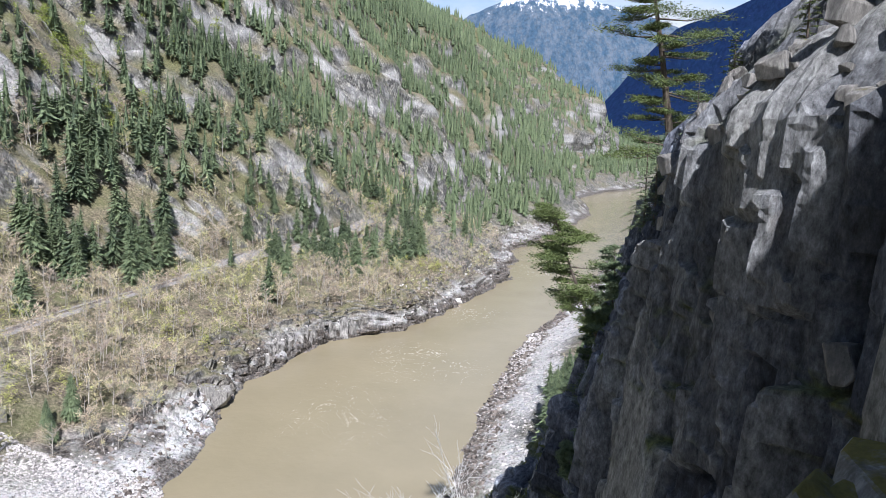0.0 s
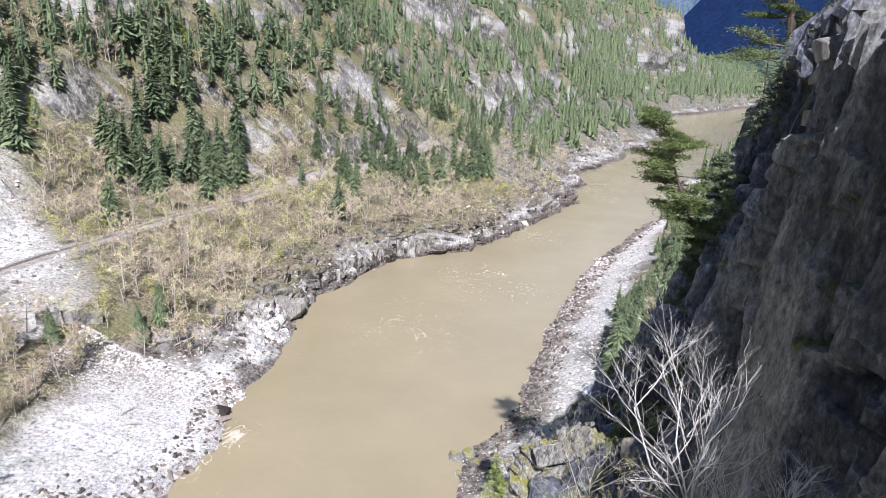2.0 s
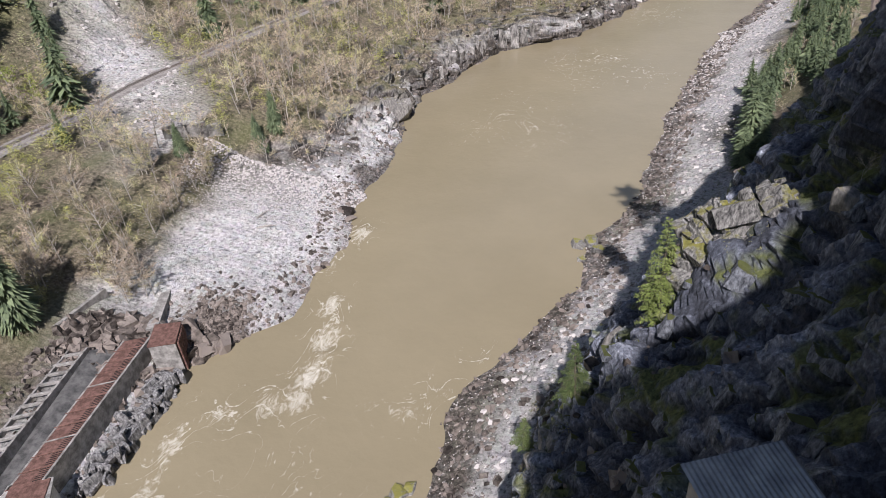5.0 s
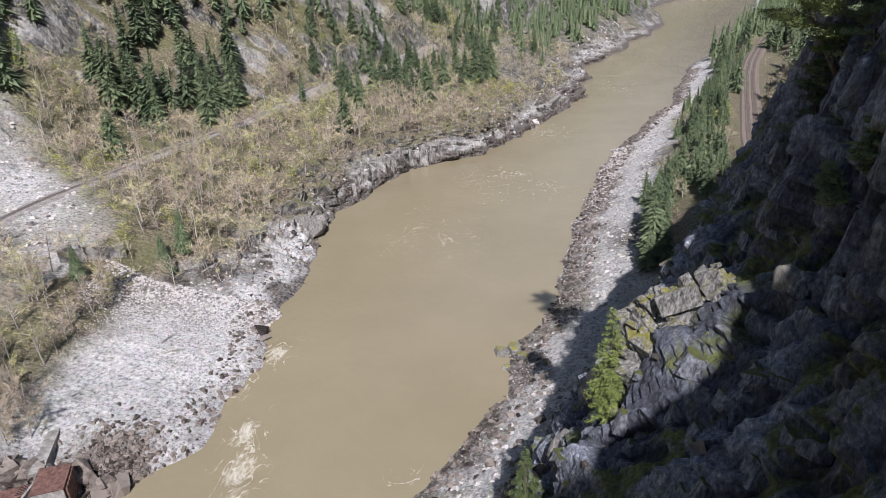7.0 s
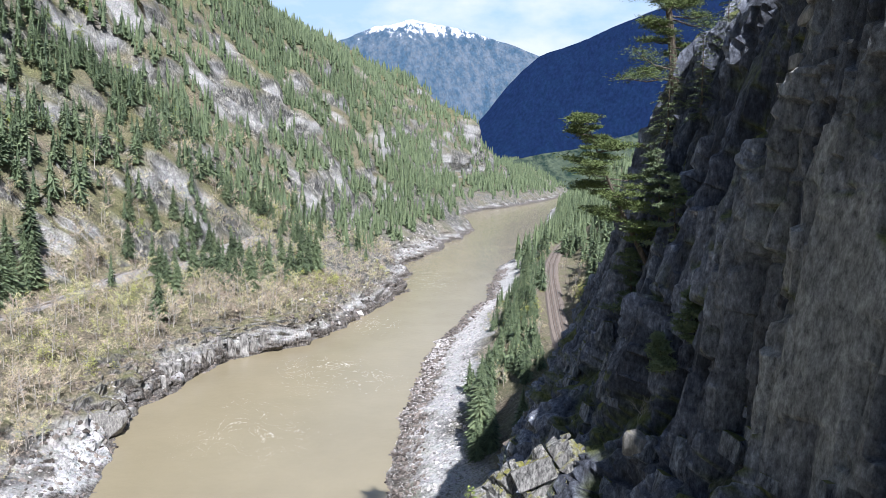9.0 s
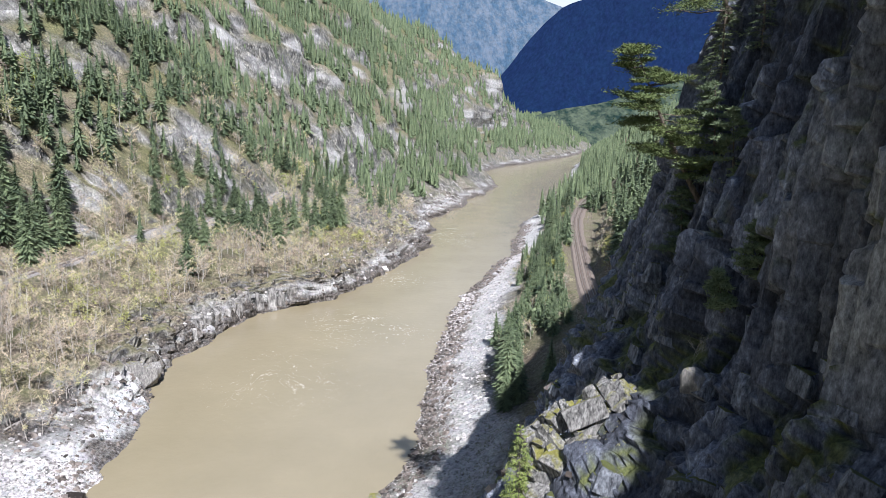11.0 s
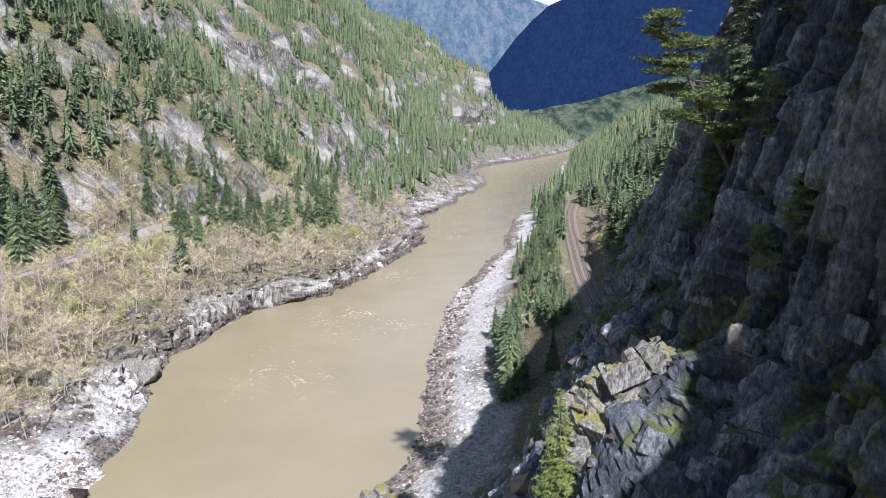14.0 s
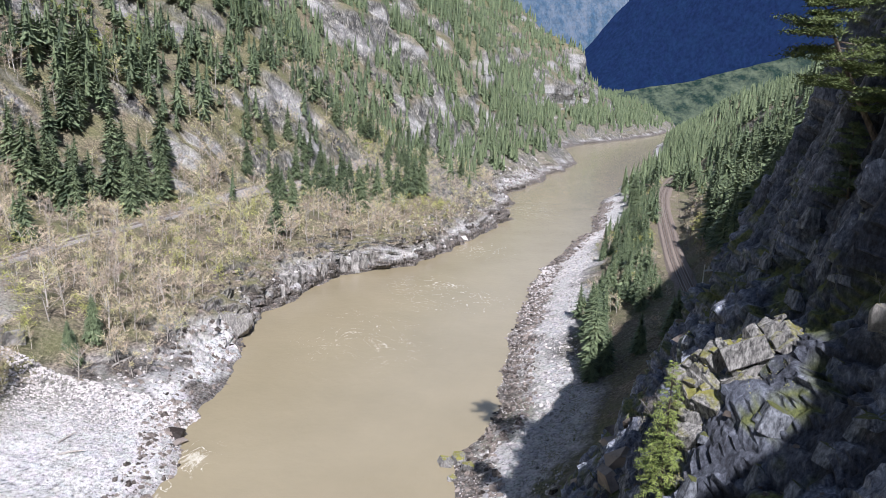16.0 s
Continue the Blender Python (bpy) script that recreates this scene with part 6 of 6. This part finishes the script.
def close_fir(name, base, top, boughs, reach, label, seed, mat, low=0.05, thick=0.16):
    """A fir near by: whorled drooping boughs, each with a limb and flat rows of needled twigs."""
    r = random.Random(seed)
    base, top = np.array(base, float), np.array(top, float)
    axis = top - base
    thing = tagged(new(name), label, "tree")
    part("trunk", mesh_of("trunk", *tube([base + axis * k / 6 for k in range(7)], [thick * (1 - k / 6.3) for k in range(7)], 7), MAT_BARK), thing)
    limbs, verts, faces = [], [], []
    for k in range(boughs):
        t = low + (0.98 - low) * (k + r.random()) / boughs
        l = (reach * (1 - (t - low) / (1 - low)) ** 0.8 + 0.12) * r.uniform(0.55, 1.12)
        w = k * 2.4 + r.gauss(0, 0.4)
        d, q = np.array([math.cos(w), math.sin(w), 0.0]), np.array([-math.sin(w), math.cos(w), 0.0])
        a = base + axis * t
        rise = 0.35 * t - 0.12 + r.gauss(0, 0.08)
        b = a + d * l * 0.55 + np.array([0, 0, l * rise * 0.5])
        c = a + d * l + np.array([0, 0, l * (rise - 0.22)])
        limbs.append(tube([a, b, c], [thick * 0.16, thick * 0.1, thick * 0.03], 3))
        rows = max(5, int(l * 7))
        for m in range(rows):
            u = 0.18 + 0.82 * (m + r.random()) / rows
            p = a + (b - a) * u / 0.55 if u < 0.55 else b + (c - b) * (u - 0.55) / 0.45
            for side in (-1, 1):
                tl = (0.34 * l * (1.12 - u) + 0.16) * r.uniform(0.7, 1.2)
                e = p + (q * side + d * r.uniform(0.5, 1.0)) * tl * 0.75 + np.array([0, 0, -tl * r.uniform(0.0, 0.35)])
                for f in range(3):
                    g = p + (e - p) * (0.1 + 0.3 * f)
                    h = g + (e - p) * 0.5 + np.array([r.gauss(0, 0.1), r.gauss(0, 0.1), r.gauss(0.02, 0.07)]) * (0.5 + tl)
                    s = np.cross(h - g, (r.gauss(0, 0.5), r.gauss(0, 0.5), 1.0))
                    s *= (0.035 + 0.03 * tl) / (np.linalg.norm(s) + 1e-9)
                    n = len(verts)
                    verts += [g - s, g + s, h]
                    faces.append((n, n + 1, n + 2))
    tagged(part("limb_frame", mesh_of("limb_frame", *joined(limbs), MAT_BARK), thing), kind="stuff")
    tagged(part("needle_spray", mesh_of("needle_spray", np.array(verts), np.array(faces), mat), thing), kind="stuff")
    return thing


MAT_YOUNG = leaf_material("young_needles", (0.06, 0.09, 0.025), (0.23, 0.28, 0.08), 0.9)
close_pine("leaning_pine", (20.3, 70.6, 103.5), (12.3, 75.5, 122.4), 54, 5.6, "leaning pine with flat tiers of needles on the cliff edge", 91, MAT_PINE, 0.3, 0.36, 44, -0.6, 0.4)
close_pine("tall_pine", (30.0, 87.0, ground_z(30.0, 87.0) - 0.6), (22.3, 86.0, 158.0), 64, 9.0, "tall pine rooted on the cliff top", 92, MAT_PINE, 0.1, 0.6, 60, 0.5, 0.5)
close_fir("young_fir", (-2.5, 60.6, 74.0), (-2.6, 61.2, 87.2), 130, 3.0, "bright green young fir on a sunlit ledge", 93, MAT_YOUNG)
close_fir("young_fir", (-10.8, 61.0, 61.0), (-11, 61, 70.2), 70, 2.5, "green young fir at the shadow's edge", 94, MAT_PINE)
close_fir("young_fir", (-17.5, 64.0, 46.5), (-17.3, 64, 53), 54, 2.0, "small fir above the gravel", 95, MAT_PINE)
for k, (x, y, z, h) in enumerate(((24, 78, 124, 12), (28, 84, 126, 10), (22, 68, 129, 9), (27, 72, 133, 11), (19, 36, 136, 7), (22, 40, 138, 9), (25, 33, 142, 8), (20, 47, 134, 6))):
    close_fir("cliff_fir", (x, y, ground_z(x, y) - 0.5), (x - 0.5, y, ground_z(x, y) + h), 60, h * 0.26, "dark fir growing on the cliff top", 100 + k, MAT_PINE if k > 3 else MAT_FIR)
for k, (x, y, h) in enumerate(((15.0, 53.5, 4.5), (13.5, 56, 3.0), (18.5, 64, 7.0), (20, 70, 9.0), (19.0, 73, 8.0))):
    close_pine("cliff_cedar", (x - 0.6, y, ground_z(x, y) - 0.6), (x - 1.4, y, ground_z(x, y) + h), 30, h * 0.38, "dark bushy cedar clinging to the cliff", 120 + k, MAT_FIR, 0.05, 0.16, 24)


def bare_birch(base, h, label, seed, mat, leaves=0, foot=None, depth=4):
    """A leafless tree with twigs branching three times."""
    r = random.Random(seed)
    base = np.array(base, float)
    pieces, tips = [], []

    def grow(p, d, l, rad, level):
        q = p + d * l * 0.5 + np.array([r.gauss(0, 0.04), r.gauss(0, 0.04), 0]) * l
        e = p + d * l + np.array([r.gauss(0, 0.06), r.gauss(0, 0.06), 0.03]) * l
        pieces.append(tube([p, q, e], [rad, rad * 0.75, rad * 0.45], 5 if level < 2 else 3))
        if level >= depth:
            tips.append(e)
            return
        for _ in range((7, 6, 4, 3)[level]):
            t = r.uniform(0.35, 1.0)
            s = p + (e - p) * t
            dd = d + np.array([r.gauss(0, 0.55), r.gauss(0, 0.55), r.uniform(-0.1, 0.4)])
            grow(s, dd / np.linalg.norm(dd), l * r.uniform(0.42, 0.62), rad * 0.53, level + 1)
        tips.append(e)

    thick = 0.004 * h + 0.009
    grow(base, np.array([0.02, 0.0, 1.0]), h * 0.55, thick, 0)
    if foot is not None:
        pieces.append(tube([(base[0], base[1], foot), (base[0] + 0.15, base[1], (foot + base[2]) / 2), tuple(base)], [thick * 1.5, thick * 1.25, thick], 6))
    thing = tagged(new("bare_birch"), label, "tree")
    part("stem", mesh_of("stem", *joined(pieces), mat), thing)
    if leaves:
        tagged(part("bud_spray", mesh_of("bud_spray", *joined([tufts(r, t, leaves, 0.06, 0.5, 0.17) for t in tips[::2]]), MAT_YELLOW), thing), "opening yellow-green buds", kind="stuff")
    return thing


for k, (x, y, top, size, leaves, words) in enumerate(((0.9, 13.9, 122.6, 9.5, 0, "white leafless birch rising from the shaded slope"), (2.6, 14.6, 119.6, 7.0, 0, "white leafless tree beside the birch"),
                                                      (-0.8, 15.6, 118.6, 7.5, 3, "grey tree with yellow opening buds"), (0.4, 14.4, 117.4, 6.5, 3, "grey tree with a few opening buds"), (-0.9, 17.6, 115.2, 6.5, 2, "thin budding tree low on the shaded slope"))):
    bare_birch((x, y, top - size), size, words, 140 + k, MAT_WHITEBARK if leaves == 0 else MAT_PALEBARK, leaves=leaves, foot=ground_z(x, y) - 0.4)
bare_birch((4.6, 57.2, 80.5), 8.5, "slim tree with yellow-green young leaves on the crag", 144, MAT_PALEBARK, leaves=9)
bare_birch((2.0, 74.0, ground_z(2.0, 74.0) - 0.3), 6.0, "small bare tree below the crag", 145, MAT_PALEBARK)
for k in range(16):
    x, y = rng.uniform(-14, 12), rng.uniform(36, 95)
    bare_birch((x, y, ground_z(x, y) - 0.2), rng.uniform(1.5, 3.5), "small leafless bush on the shaded slope", 160 + k, MAT_PALEBARK, leaves=2, depth=3)

# ---- a roof below the cable's way ----
def corrugated_roof():
    r = tagged(new("hut"), "small hut with a weathered corrugated roof on the slope", "hut")
    r.matrix_world = pose(-1.4, 25.6, 92.6, 0, 0, 24)
    n = 40
    v = [(-2.9 + 5.8 * k / n, s * 2.4, 0.05 * (k % 2) + (0.5 if s > 0 else 0)) for k in range(n + 1) for s in (-1, 1)]
    f = [(2 * k, 2 * k + 2, 2 * k + 3, 2 * k + 1) for k in range(n)]
    v += [(x, y, z - 0.03) for x, y, z in v]
    m = 2 * (n + 1)
    f += [(m + a, m + d, m + c, m + b) for a, b, c, d in f]
    part("roof", mesh_of("roof", v, f, MAT_SHEET), r)
    solid("wall", box(5.2, 4.2, 12.0, 0, 0, -12.0), MAT_CONCRETE, r)


corrugated_roof()

# ---- driftwood ----
def drift_log(x, y, l, turn, label="bleached driftwood log lying on the rocks"):
    g = tagged(new("driftwood_log"), label, "log", "driftwood on the banks")
    g.matrix_world = pose(x, y, ground_z(x, y) + 0.5, 0, 0, turn)
    part("log", mesh_of("log", *tube([(-l / 2, 0, 0), (0, 0.2, 0.2), (l / 2, 0, 0.1)], [0.35, 0.3, 0.16], 7), MAT_PALEBARK), g)


for x, y, l, a in ((-104, 236, 15, 118), (-118, 236, 11, 100), (-126, 228, 9, 70), (-118, 176, 7, 20), (-122, 182, 6, 70), (-2, 176, 6, 30), (62, 330, 7, 60)):
    drift_log(x, y, l, a)
